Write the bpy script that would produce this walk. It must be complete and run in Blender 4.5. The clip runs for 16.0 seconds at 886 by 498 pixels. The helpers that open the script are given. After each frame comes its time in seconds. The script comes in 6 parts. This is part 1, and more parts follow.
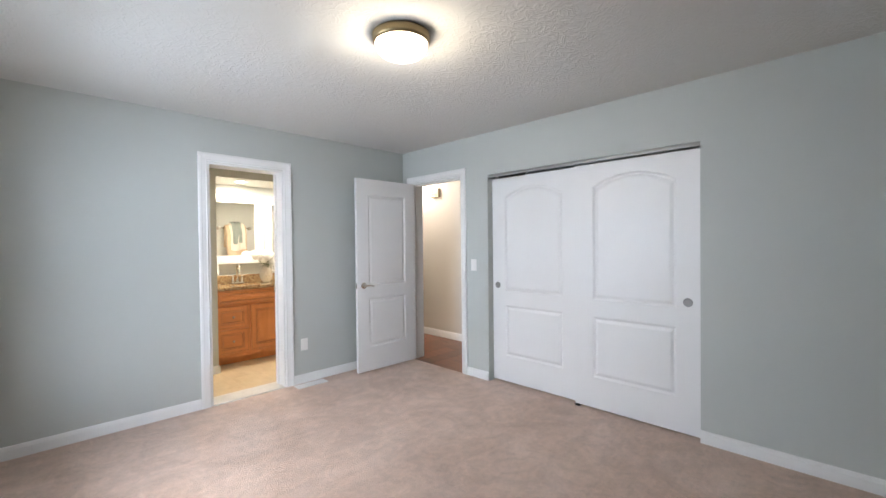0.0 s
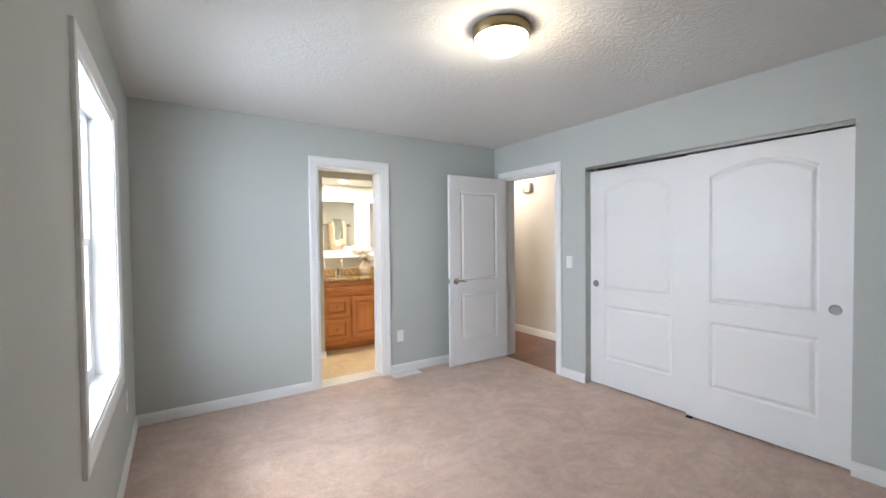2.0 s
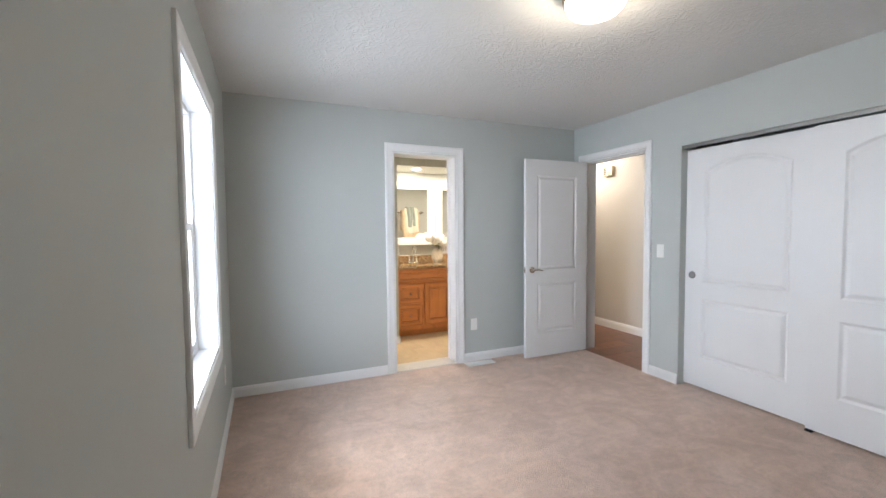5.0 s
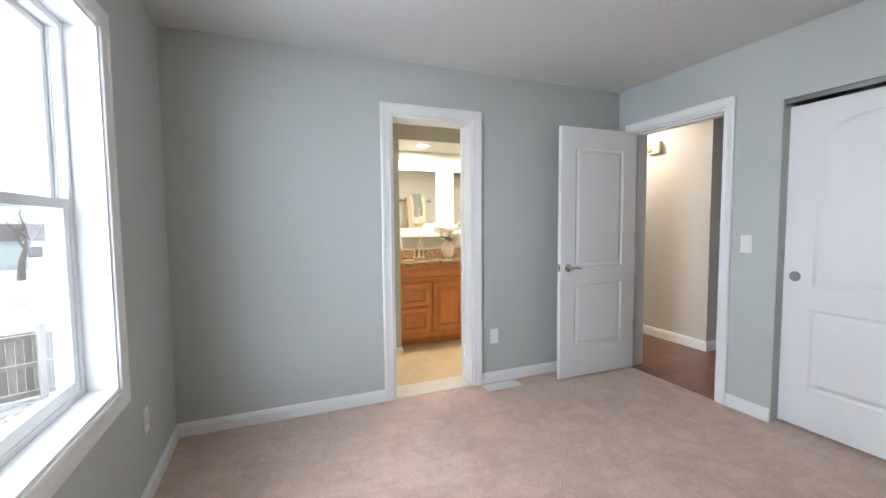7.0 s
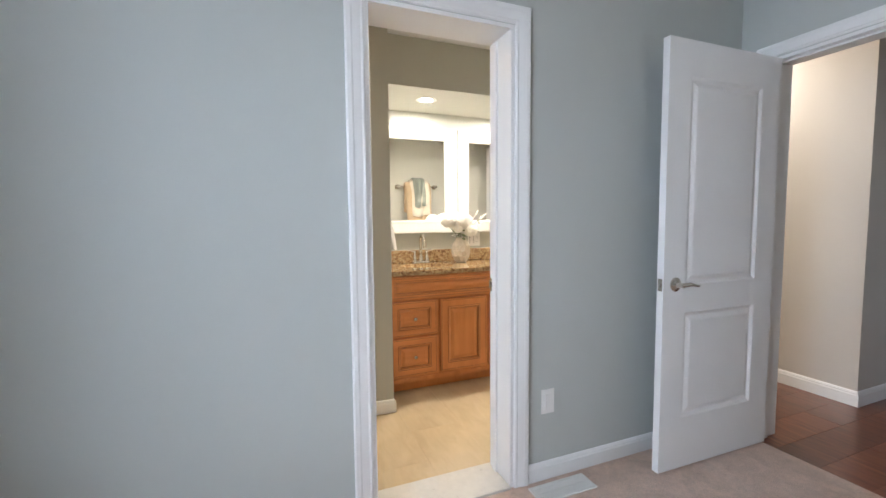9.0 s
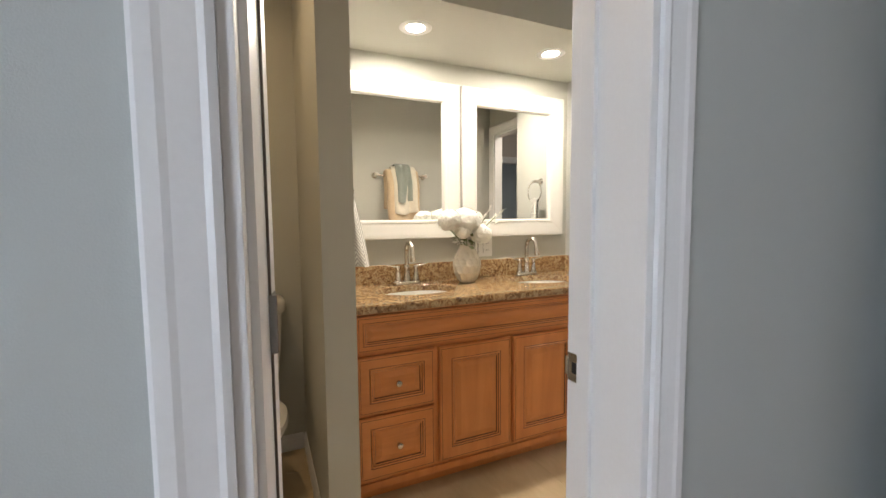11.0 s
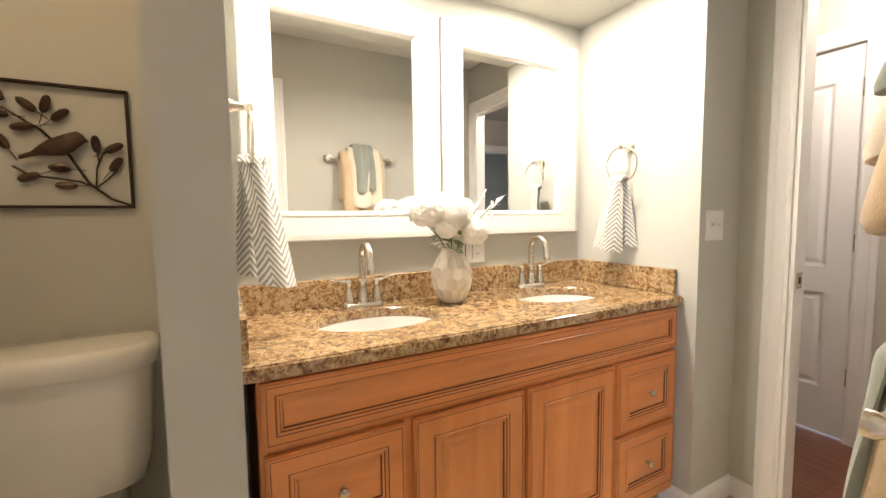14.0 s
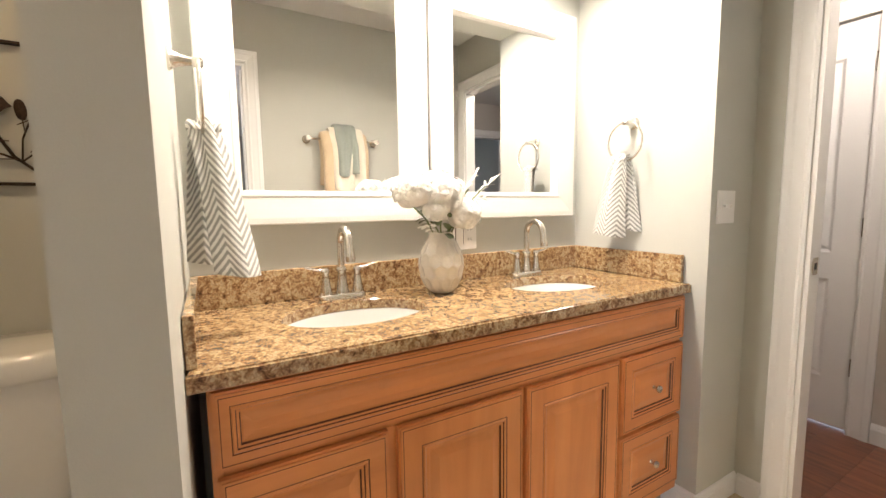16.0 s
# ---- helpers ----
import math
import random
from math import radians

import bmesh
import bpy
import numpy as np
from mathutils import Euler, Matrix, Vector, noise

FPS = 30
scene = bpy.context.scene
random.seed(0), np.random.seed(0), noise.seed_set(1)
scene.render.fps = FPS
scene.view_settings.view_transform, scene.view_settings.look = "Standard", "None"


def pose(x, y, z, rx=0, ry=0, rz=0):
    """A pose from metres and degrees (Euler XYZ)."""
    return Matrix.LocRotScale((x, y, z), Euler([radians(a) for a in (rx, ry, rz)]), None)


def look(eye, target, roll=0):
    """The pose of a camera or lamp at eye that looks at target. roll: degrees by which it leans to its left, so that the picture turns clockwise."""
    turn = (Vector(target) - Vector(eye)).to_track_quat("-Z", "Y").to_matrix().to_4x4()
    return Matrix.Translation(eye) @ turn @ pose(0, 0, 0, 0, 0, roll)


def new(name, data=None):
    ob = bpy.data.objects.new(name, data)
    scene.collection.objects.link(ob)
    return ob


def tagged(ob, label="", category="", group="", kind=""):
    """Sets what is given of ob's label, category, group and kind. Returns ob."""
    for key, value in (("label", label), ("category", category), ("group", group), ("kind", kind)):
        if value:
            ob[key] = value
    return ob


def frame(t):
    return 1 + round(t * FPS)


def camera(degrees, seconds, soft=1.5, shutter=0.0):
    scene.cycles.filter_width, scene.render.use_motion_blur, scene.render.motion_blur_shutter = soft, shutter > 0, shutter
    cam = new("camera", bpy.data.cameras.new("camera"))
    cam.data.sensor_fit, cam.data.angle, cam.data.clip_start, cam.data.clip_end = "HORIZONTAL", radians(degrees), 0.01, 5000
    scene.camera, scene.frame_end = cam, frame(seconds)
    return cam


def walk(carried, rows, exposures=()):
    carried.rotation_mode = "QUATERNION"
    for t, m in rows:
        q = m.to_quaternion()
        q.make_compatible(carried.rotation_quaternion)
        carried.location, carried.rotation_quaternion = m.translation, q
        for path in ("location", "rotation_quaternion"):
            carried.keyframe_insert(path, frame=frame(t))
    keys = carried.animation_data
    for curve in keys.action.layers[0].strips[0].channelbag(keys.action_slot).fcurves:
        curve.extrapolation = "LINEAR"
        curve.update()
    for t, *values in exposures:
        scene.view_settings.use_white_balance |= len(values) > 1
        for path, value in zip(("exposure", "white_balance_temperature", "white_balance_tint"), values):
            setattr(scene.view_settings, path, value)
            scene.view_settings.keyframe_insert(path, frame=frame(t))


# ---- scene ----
cam = camera(94.5, 16.0)
PATH = [
    (0, (3.8, 0.325, 1.349), (2.386, 1.739, 1.322), -0.6),
    (0.5, (3.796, 0.312, 1.349), (2.346, 1.691, 1.319), -0.6),
    (1, (3.791, 0.302, 1.351), (2.268, 1.598, 1.317), -0.6),
    (1.5, (3.766, 0.283, 1.359), (2.167, 1.482, 1.319), -0.6),
    (2, (3.75, 0.278, 1.363), (2.075, 1.369, 1.315), -0.6),
    (2.5, (3.729, 0.262, 1.36), (2.006, 1.279, 1.304), -0.6),
    (3, (3.726, 0.26, 1.361), (1.965, 1.205, 1.296), -0.6),
    (3.5, (3.723, 0.244, 1.36), (1.93, 1.129, 1.289), -0.6),
    (4, (3.709, 0.237, 1.36), (1.895, 1.077, 1.282), -0.6),
    (6.5, (3.154, 0.47, 1.298), (1.312, 1.24, 1.176), -0.5),
    (7, (2.84, 0.585, 1.288), (0.993, 1.343, 1.159), -0.5),
    (7.5, (2.51, 0.697, 1.282), (0.661, 1.452, 1.153), -0.5),
    (8, (2.161, 0.829, 1.26), (0.312, 1.58, 1.131), -0.5),
    (8.5, (1.857, 0.95, 1.24), (0.005, 1.693, 1.112), -0.5),
    (9, (1.556, 1.043, 1.226), (-0.297, 1.784, 1.086), -0.5),
    (11.5, (0.298, 1.454, 1.23), (-1.515, 2.289, 1.093), -0.6),
    (12, (0.155, 1.499, 1.213), (-1.648, 2.356, 1.087), -0.7),
    (12.5, (0.057, 1.543, 1.203), (-1.732, 2.428, 1.077), -0.7),
    (13, (-0.036, 1.592, 1.205), (-1.814, 2.498, 1.073), -0.7),
    (13.5, (-0.114, 1.637, 1.207), (-1.881, 2.562, 1.062), -0.7),
    (14, (-0.179, 1.672, 1.198), (-1.934, 2.619, 1.045), -0.7),
    (14.5, (-0.225, 1.706, 1.186), (-1.967, 2.674, 1.021), -0.8),
    (15, (-0.266, 1.728, 1.182), (-2.0, 2.708, 1.004), -0.8),
    (15.5, (-0.297, 1.738, 1.172), (-2.025, 2.726, 0.978), -0.8),
    (16, (-0.309, 1.743, 1.17), (-2.033, 2.736, 0.965), -0.8),
]
EXPOSURES = [(0.0, 1.51, 6450, 10), (3.5, 1.45, 6500, 10), (6.5, 1.36, 6450, 10), (9.0, 1.24, 6280, 10), (11.5, 0.64, 6750, 11), (12.0, 0.68, 7000, 11), (12.5, 1.02, 7250, 12), (13.5, 1.27, 6800, 13), (16.0, 1.30, 6380, 14)]
walk(cam, [(t, look(eye, target, roll)) for t, eye, target, roll in PATH], EXPOSURES)

# ---- world and lights ----
H_BATH = 2.42
world = bpy.data.worlds.new("world")
scene.world = world
world.use_nodes = True
wn = world.node_tree.nodes
sky = wn.new("ShaderNodeTexSky")
sky.sky_type = "NISHITA"
sky.sun_disc = False
sky.sun_elevation, sky.sun_rotation = radians(50), radians(180)
sky.dust_density = 4.0
cloud = wn.new("ShaderNodeMixRGB")      # thick bright overcast over the clear sky
cloud.inputs[0].default_value = 0.7
cloud.inputs[2].default_value = (5.6, 5.9, 6.2, 1)
world.node_tree.links.new(sky.outputs[0], cloud.inputs[1])
world.node_tree.links.new(cloud.outputs[0], wn["Background"].inputs[0])
wn["Background"].inputs[1].default_value = 0.15


def lamp(name, kind, m, power, colour, size=0.1, size_y=None, angle=None):
    data = bpy.data.lights.new(name, kind)
    data.energy, data.color = power, colour
    if kind == "AREA":
        data.size = size
        if size_y:
            data.shape, data.size_y = "RECTANGLE", size_y
    elif kind == "SUN":
        data.angle = radians(angle)
    else:
        data.shadow_soft_size = size
    ob = new(name, data)
    ob.matrix_world = m
    return ob


lamp("sun", "SUN", look((0, -10, 12), (1, 0, 0)), 0.5, (1.0, 0.97, 0.92), angle=20)
# daylight of the overcast sky in the window's opening
lamp("window_daylight", "AREA", look((2.0, -1.15, 1.52), (1.5, 1.0, 1.15)), 124, (0.75, 0.85, 1.0), 4.6, 1.25)
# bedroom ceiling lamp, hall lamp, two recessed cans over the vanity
lamp("bedroom_bulb", "POINT", pose(2.165, 1.675, 2.27), 3.6, (1.0, 0.86, 0.66), 0.08)
lamp("hall_bulb", "POINT", pose(-0.72, 4.02, 2.25), 11.5, (1.0, 0.89, 0.76), 0.08)
for y in (2.08, 2.85):
    lamp("can_bulb", "AREA", look((-1.34, y, 2.098), (-1.34, y, 0)), 7.6, (1.0, 0.90, 0.755), 0.10)
# unseen third can, added to brighten and warm the toilet area
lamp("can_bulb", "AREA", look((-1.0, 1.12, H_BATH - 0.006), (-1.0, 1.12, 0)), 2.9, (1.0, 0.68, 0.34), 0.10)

# ---- materials ----


def mat(name, colour, rough=0.6, metal=0.0, var=0.06, scale=3.0, fine=60.0, bump=0.0, bump_scale=200.0, coat=0.0, spec=0.5):
    """A painted or plain surface: two scales of colour variation, fine relief and uneven gloss."""
    m = bpy.data.materials.new(name)
    m.use_nodes = True
    nt = m.node_tree
    n, l = nt.nodes, nt.links
    b = n["Principled BSDF"]
    tc = n.new("ShaderNodeTexCoord")
    big = n.new("ShaderNodeTexNoise")
    big.inputs["Scale"].default_value, big.inputs["Detail"].default_value = scale, 4
    small = n.new("ShaderNodeTexNoise")
    small.inputs["Scale"].default_value, small.inputs["Detail"].default_value = fine, 3
    for t in (big, small):
        l.new(tc.outputs["Object"], t.inputs["Vector"])
    add = n.new("ShaderNodeMath")
    add.operation = "ADD"
    l.new(big.outputs["Fac"], add.inputs[0])
    l.new(small.outputs["Fac"], add.inputs[1])
    ramp = n.new("ShaderNodeMapRange")
    ramp.inputs[1].default_value, ramp.inputs[2].default_value = 0.6, 1.4
    ramp.inputs[3].default_value, ramp.inputs[4].default_value = 1 - var, 1 + var
    l.new(add.outputs[0], ramp.inputs[0])
    mul = n.new("ShaderNodeVectorMath")
    mul.operation = "SCALE"
    mul.inputs[0].default_value = colour
    l.new(ramp.outputs[0], mul.inputs["Scale"])
    l.new(mul.outputs[0], b.inputs["Base Color"])
    rr = n.new("ShaderNodeMapRange")
    rr.inputs[3].default_value, rr.inputs[4].default_value = max(0.02, rough - 0.06), min(1, rough + 0.06)
    l.new(small.outputs["Fac"], rr.inputs[0])
    l.new(rr.outputs[0], b.inputs["Roughness"])
    b.inputs["Metallic"].default_value = metal
    b.inputs["Coat Weight"].default_value = coat
    b.inputs["Specular IOR Level"].default_value = spec
    if bump:
        bn = n.new("ShaderNodeTexNoise")
        bn.inputs["Scale"].default_value, bn.inputs["Detail"].default_value = bump_scale, 4
        l.new(tc.outputs["Object"], bn.inputs["Vector"])
        bp = n.new("ShaderNodeBump")
        bp.inputs["Strength"].default_value, bp.inputs["Distance"].default_value = bump, 0.002
        l.new(bn.outputs["Fac"], bp.inputs["Height"])
        l.new(bp.outputs[0], b.inputs["Normal"])
    return m


def emitter(name, colour, strength):
    m = bpy.data.materials.new(name)
    m.use_nodes = True
    b = m.node_tree.nodes["Principled BSDF"]
    b.inputs["Base Color"].default_value = (0.9, 0.88, 0.84, 1)
    b.inputs["Emission Color"].default_value = (*colour, 1)
    b.inputs["Emission Strength"].default_value = strength
    b.inputs["Roughness"].default_value = 0.3
    return m


WALL = mat("blue_grey_wall_paint", (0.483, 0.508, 0.494), 0.62, var=0.025, scale=1.2, fine=300, bump=0.12, bump_scale=420)
BATH = mat("sage_wall_paint", (0.50, 0.50, 0.455), 0.6, var=0.025, scale=1.2, fine=300, bump=0.12, bump_scale=420)
HALL = mat("greige_wall_paint", (0.55, 0.515, 0.475), 0.6, var=0.025, scale=1.2, fine=300, bump=0.12, bump_scale=420)
WHITE = mat("white_trim_paint", (0.80, 0.80, 0.80), 0.38, var=0.02, scale=2, fine=120, bump=0.05, bump_scale=150)
DOORW = mat("white_door_paint", (0.78, 0.78, 0.785), 0.42, var=0.02, scale=2, fine=150, bump=0.10, bump_scale=260)
VINYL = mat("white_vinyl", (0.82, 0.83, 0.84), 0.35, var=0.015, scale=2, fine=100)
PLASTIC = mat("white_plastic", (0.80, 0.79, 0.77), 0.32, var=0.015, scale=8, fine=200)
NICKEL = mat("brushed_nickel", (0.64, 0.60, 0.54), 0.25, 1.0, var=0.02, scale=8, fine=40)
DARKMETAL = mat("dark_aluminium", (0.10, 0.095, 0.09), 0.45, 0.8, var=0.08, scale=10, fine=200)
TRACK = mat("satin_aluminium", (0.27, 0.265, 0.255), 0.5, 0.7, var=0.05, scale=8, fine=250)
CERAMIC = mat("white_ceramic", (0.80, 0.79, 0.76), 0.12, var=0.015, scale=3, fine=60, coat=0.5)
BLACK = mat("black_gap", (0.02, 0.018, 0.016), 0.8, var=0.1)


def nodes_of(name):
    m = bpy.data.materials.new(name)
    m.use_nodes = True
    nt = m.node_tree
    return m, nt.nodes, nt.links, nt.nodes["Principled BSDF"]


def node(n, kind, **inputs):
    x = n.new(kind)
    for k, v in inputs.items():
        x.inputs[k.replace("_", " ")].default_value = v
    return x


def ramp_of(n, stops):
    r = n.new("ShaderNodeValToRGB")
    r.color_ramp.elements[0].position, r.color_ramp.elements[0].color = stops[0][0], (*stops[0][1], 1)
    r.color_ramp.elements[1].position, r.color_ramp.elements[1].color = stops[-1][0], (*stops[-1][1], 1)
    for p, c in stops[1:-1]:
        r.color_ramp.elements.new(p).color = (*c, 1)
    return r


def make_ceiling():
    m, n, l, b = nodes_of("stomped_ceiling_texture")
    tc = n.new("ShaderNodeTexCoord")
    warp = node(n, "ShaderNodeTexNoise", Scale=9.0, Detail=2.0)
    l.new(tc.outputs["Object"], warp.inputs["Vector"])
    mix = n.new("ShaderNodeVectorMath")
    mix.operation = "MULTIPLY_ADD"
    mix.inputs[1].default_value = (0.25, 0.25, 0.0)
    l.new(warp.outputs["Color"], mix.inputs[0])
    l.new(tc.outputs["Object"], mix.inputs[2])
    v = node(n, "ShaderNodeTexVoronoi", Scale=20.0)
    v.feature = "DISTANCE_TO_EDGE"
    l.new(mix.outputs[0], v.inputs["Vector"])
    f = node(n, "ShaderNodeTexNoise", Scale=60.0, Detail=5.0)
    l.new(mix.outputs[0], f.inputs["Vector"])
    r = n.new("ShaderNodeMapRange")
    r.inputs[1].default_value, r.inputs[2].default_value = 0.0, 0.18
    r.inputs[3].default_value, r.inputs[4].default_value = 0.6, 0.0
    l.new(v.outputs["Distance"], r.inputs[0])
    a = n.new("ShaderNodeMath")
    l.new(r.outputs[0], a.inputs[0])
    l.new(f.outputs["Fac"], a.inputs[1])
    bp = n.new("ShaderNodeBump")
    bp.inputs["Strength"].default_value, bp.inputs["Distance"].default_value = 0.36, 0.006
    l.new(a.outputs[0], bp.inputs["Height"])
    l.new(bp.outputs[0], b.inputs["Normal"])
    b.inputs["Base Color"].default_value = (0.69, 0.685, 0.67, 1)
    b.inputs["Roughness"].default_value = 0.85
    return m


def make_carpet():
    m, n, l, b = nodes_of("beige_cut_pile_carpet")
    tc = n.new("ShaderNodeTexCoord")
    big = node(n, "ShaderNodeTexNoise", Scale=2.2, Detail=5.0, Roughness=0.6, Distortion=1.2)
    mid = node(n, "ShaderNodeTexNoise", Scale=38.0, Detail=4.0, Roughness=0.7)
    tuft = node(n, "ShaderNodeTexVoronoi", Scale=230.0)
    for t in (big, mid, tuft):
        l.new(tc.outputs["Object"], t.inputs["Vector"])
    r1 = ramp_of(n, [(0.34, (0.62, 0.445, 0.355)), (0.5, (0.68, 0.50, 0.41)), (0.68, (0.73, 0.55, 0.46))])
    l.new(big.outputs["Fac"], r1.inputs[0])
    # pile brushed one way or the other: footprints and vacuum strokes
    tread = node(n, "ShaderNodeTexNoise", Scale=4.2, Detail=4.0, Roughness=0.6, Distortion=2.0)
    stroke = node(n, "ShaderNodeTexNoise", Scale=1.0, Detail=4.0, Roughness=0.7, Distortion=0.8)
    sm = n.new("ShaderNodeMapping")
    sm.inputs["Scale"].default_value, sm.inputs["Rotation"].default_value = (16.0, 3.0, 3.0), (0, 0, 0.7)
    l.new(tc.outputs["Object"], sm.inputs["Vector"])
    l.new(sm.outputs[0], stroke.inputs["Vector"])
    l.new(tc.outputs["Object"], tread.inputs["Vector"])
    grain = node(n, "ShaderNodeTexNoise", Scale=140.0, Detail=3.0, Roughness=0.8)
    l.new(tc.outputs["Object"], grain.inputs["Vector"])
    last = None
    for src, lo, hi, dark, light in ((mid, 0.3, 0.7, 0.90, 1.08), (tread, 0.42, 0.58, 0.94, 1.05), (stroke, 0.44, 0.56, 0.97, 1.03), (grain, 0.3, 0.7, 0.82, 1.15)):
        r2 = n.new("ShaderNodeMapRange")
        r2.inputs[1].default_value, r2.inputs[2].default_value = lo, hi
        r2.inputs[3].default_value, r2.inputs[4].default_value = dark, light
        l.new(src.outputs["Fac"], r2.inputs[0])
        if last is None:
            last = r2.outputs[0]
        else:
            mm = n.new("ShaderNodeMath")
            mm.operation = "MULTIPLY"
            l.new(last, mm.inputs[0])
            l.new(r2.outputs[0], mm.inputs[1])
            last = mm.outputs[0]
    s = n.new("ShaderNodeVectorMath")
    s.operation = "SCALE"
    l.new(r1.outputs[0], s.inputs[0])
    l.new(last, s.inputs["Scale"])
    l.new(s.outputs[0], b.inputs["Base Color"])
    b.inputs["Roughness"].default_value = 0.95
    b.inputs["Specular IOR Level"].default_value = 0.1
    b.inputs["Sheen Weight"].default_value = 0.25
    a = n.new("ShaderNodeMath")
    l.new(tuft.outputs["Distance"], a.inputs[0])
    l.new(mid.outputs["Fac"], a.inputs[1])
    bp = n.new("ShaderNodeBump")
    bp.inputs["Strength"].default_value, bp.inputs["Distance"].default_value = 0.8, 0.006
    l.new(a.outputs[0], bp.inputs["Height"])
    l.new(bp.outputs[0], b.inputs["Normal"])
    return m


def make_wood(name, dark, mid, light, rough, axis=(1, 14, 14), scale=3.0, coat=0.2, per_piece=0.12, bump=0.1):
    m, n, l, b = nodes_of(name)
    tc = n.new("ShaderNodeTexCoord")
    info = n.new("ShaderNodeObjectInfo")
    mp = n.new("ShaderNodeMapping")
    mp.inputs["Scale"].default_value = axis
    l.new(tc.outputs["Object"], mp.inputs["Vector"])
    l.new(info.outputs["Random"], mp.inputs["Location"])
    g = node(n, "ShaderNodeTexNoise", Scale=scale, Detail=6.0, Roughness=0.6, Distortion=0.7)
    l.new(mp.outputs[0], g.inputs["Vector"])
    blot = node(n, "ShaderNodeTexNoise", Scale=4.0, Detail=2.0)
    l.new(tc.outputs["Object"], blot.inputs["Vector"])
    r = ramp_of(n, [(0.3, dark), (0.5, mid), (0.72, light)])
    l.new(g.outputs["Fac"], r.inputs[0])
    mr = n.new("ShaderNodeMapRange")
    mr.inputs[3].default_value, mr.inputs[4].default_value = 1 - per_piece, 1 + per_piece
    l.new(info.outputs["Random"], mr.inputs[0])
    mb = n.new("ShaderNodeMapRange")
    mb.inputs[1].default_value, mb.inputs[2].default_value = 0.3, 0.7
    mb.inputs[3].default_value, mb.inputs[4].default_value = 0.92, 1.08
    l.new(blot.outputs["Fac"], mb.inputs[0])
    pm = n.new("ShaderNodeMath")
    pm.operation = "MULTIPLY"
    l.new(mr.outputs[0], pm.inputs[0])
    l.new(mb.outputs[0], pm.inputs[1])
    s = n.new("ShaderNodeVectorMath")
    s.operation = "SCALE"
    l.new(r.outputs[0], s.inputs[0])
    l.new(pm.outputs[0], s.inputs["Scale"])
    l.new(s.outputs[0], b.inputs["Base Color"])
    b.inputs["Roughness"].default_value = rough
    b.inputs["Coat Weight"].default_value = coat
    b.inputs["Coat Roughness"].default_value = 0.25
    bp = n.new("ShaderNodeBump")
    bp.inputs["Strength"].default_value, bp.inputs["Distance"].default_value = bump, 0.001
    l.new(g.outputs["Fac"], bp.inputs["Height"])
    l.new(bp.outputs[0], b.inputs["Normal"])
    return m


def make_granite():
    m, n, l, b = nodes_of("brown_gold_granite")
    tc = n.new("ShaderNodeTexCoord")
    w = node(n, "ShaderNodeTexNoise", Scale=34.0, Detail=5.0, Roughness=0.6, Distortion=1.3)
    v = node(n, "ShaderNodeTexNoise", Scale=85.0, Detail=4.0, Roughness=0.6, Distortion=1.0)
    sp = node(n, "ShaderNodeTexVoronoi", Scale=180.0)
    for t in (w, v, sp):
        l.new(tc.outputs["Object"], t.inputs["Vector"])
    a = n.new("ShaderNodeMath")
    a.operation = "MULTIPLY_ADD"
    a.inputs[1].default_value = 0.55
    l.new(w.outputs["Fac"], a.inputs[0])
    h = n.new("ShaderNodeMath")
    h.operation = "MULTIPLY"
    h.inputs[1].default_value = 0.45
    l.new(v.outputs["Fac"], h.inputs[0])
    l.new(h.outputs[0], a.inputs[2])
    r = ramp_of(n, [(0.34, (0.065, 0.033, 0.019)), (0.41, (0.18, 0.090, 0.040)), (0.46, (0.31, 0.175, 0.080)), (0.52, (0.45, 0.295, 0.145)), (0.585, (0.60, 0.46, 0.27)), (0.65, (0.38, 0.23, 0.11)), (0.71, (0.19, 0.095, 0.045))])
    l.new(a.outputs[0], r.inputs[0])
    mr = n.new("ShaderNodeMapRange")
    mr.inputs[1].default_value, mr.inputs[2].default_value = 0.0, 0.7
    mr.inputs[3].default_value, mr.inputs[4].default_value = 1.15, 0.75
    l.new(sp.outputs["Distance"], mr.inputs[0])
    s = n.new("ShaderNodeVectorMath")
    s.operation = "SCALE"
    l.new(r.outputs[0], s.inputs[0])
    l.new(mr.outputs[0], s.inputs["Scale"])
    l.new(s.outputs[0], b.inputs["Base Color"])
    b.inputs["Roughness"].default_value = 0.12
    b.inputs["Coat Weight"].default_value = 0.3
    return m


CEIL = make_ceiling()
CARPET = make_carpet()
MAPLE = make_wood("honey_maple", (0.59, 0.212, 0.064), (0.66, 0.252, 0.078), (0.71, 0.288, 0.096), 0.34, axis=(6, 6, 0.7), scale=2.2, per_piece=0.05)
MAPLE_LONG = make_wood("honey_maple_lengthwise", (0.59, 0.212, 0.064), (0.66, 0.252, 0.078), (0.71, 0.288, 0.096), 0.34, axis=(0.7, 6, 6), scale=2.2, per_piece=0.05)
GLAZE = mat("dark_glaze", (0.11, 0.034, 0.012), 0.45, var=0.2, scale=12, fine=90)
HARDWOOD = make_wood("red_brown_hardwood", (0.11, 0.032, 0.014), (0.19, 0.058, 0.026), (0.26, 0.088, 0.040), 0.3, axis=(1.2, 16, 16), scale=3.0, coat=0.4, per_piece=0.25)
BATHFLOOR = make_wood("cream_floor_tile", (0.52, 0.40, 0.245), (0.57, 0.45, 0.285), (0.61, 0.49, 0.325), 0.35, axis=(2.0, 7, 7), scale=2.0, coat=0.2, per_piece=0.03, bump=0.03)
GRANITE = make_granite()


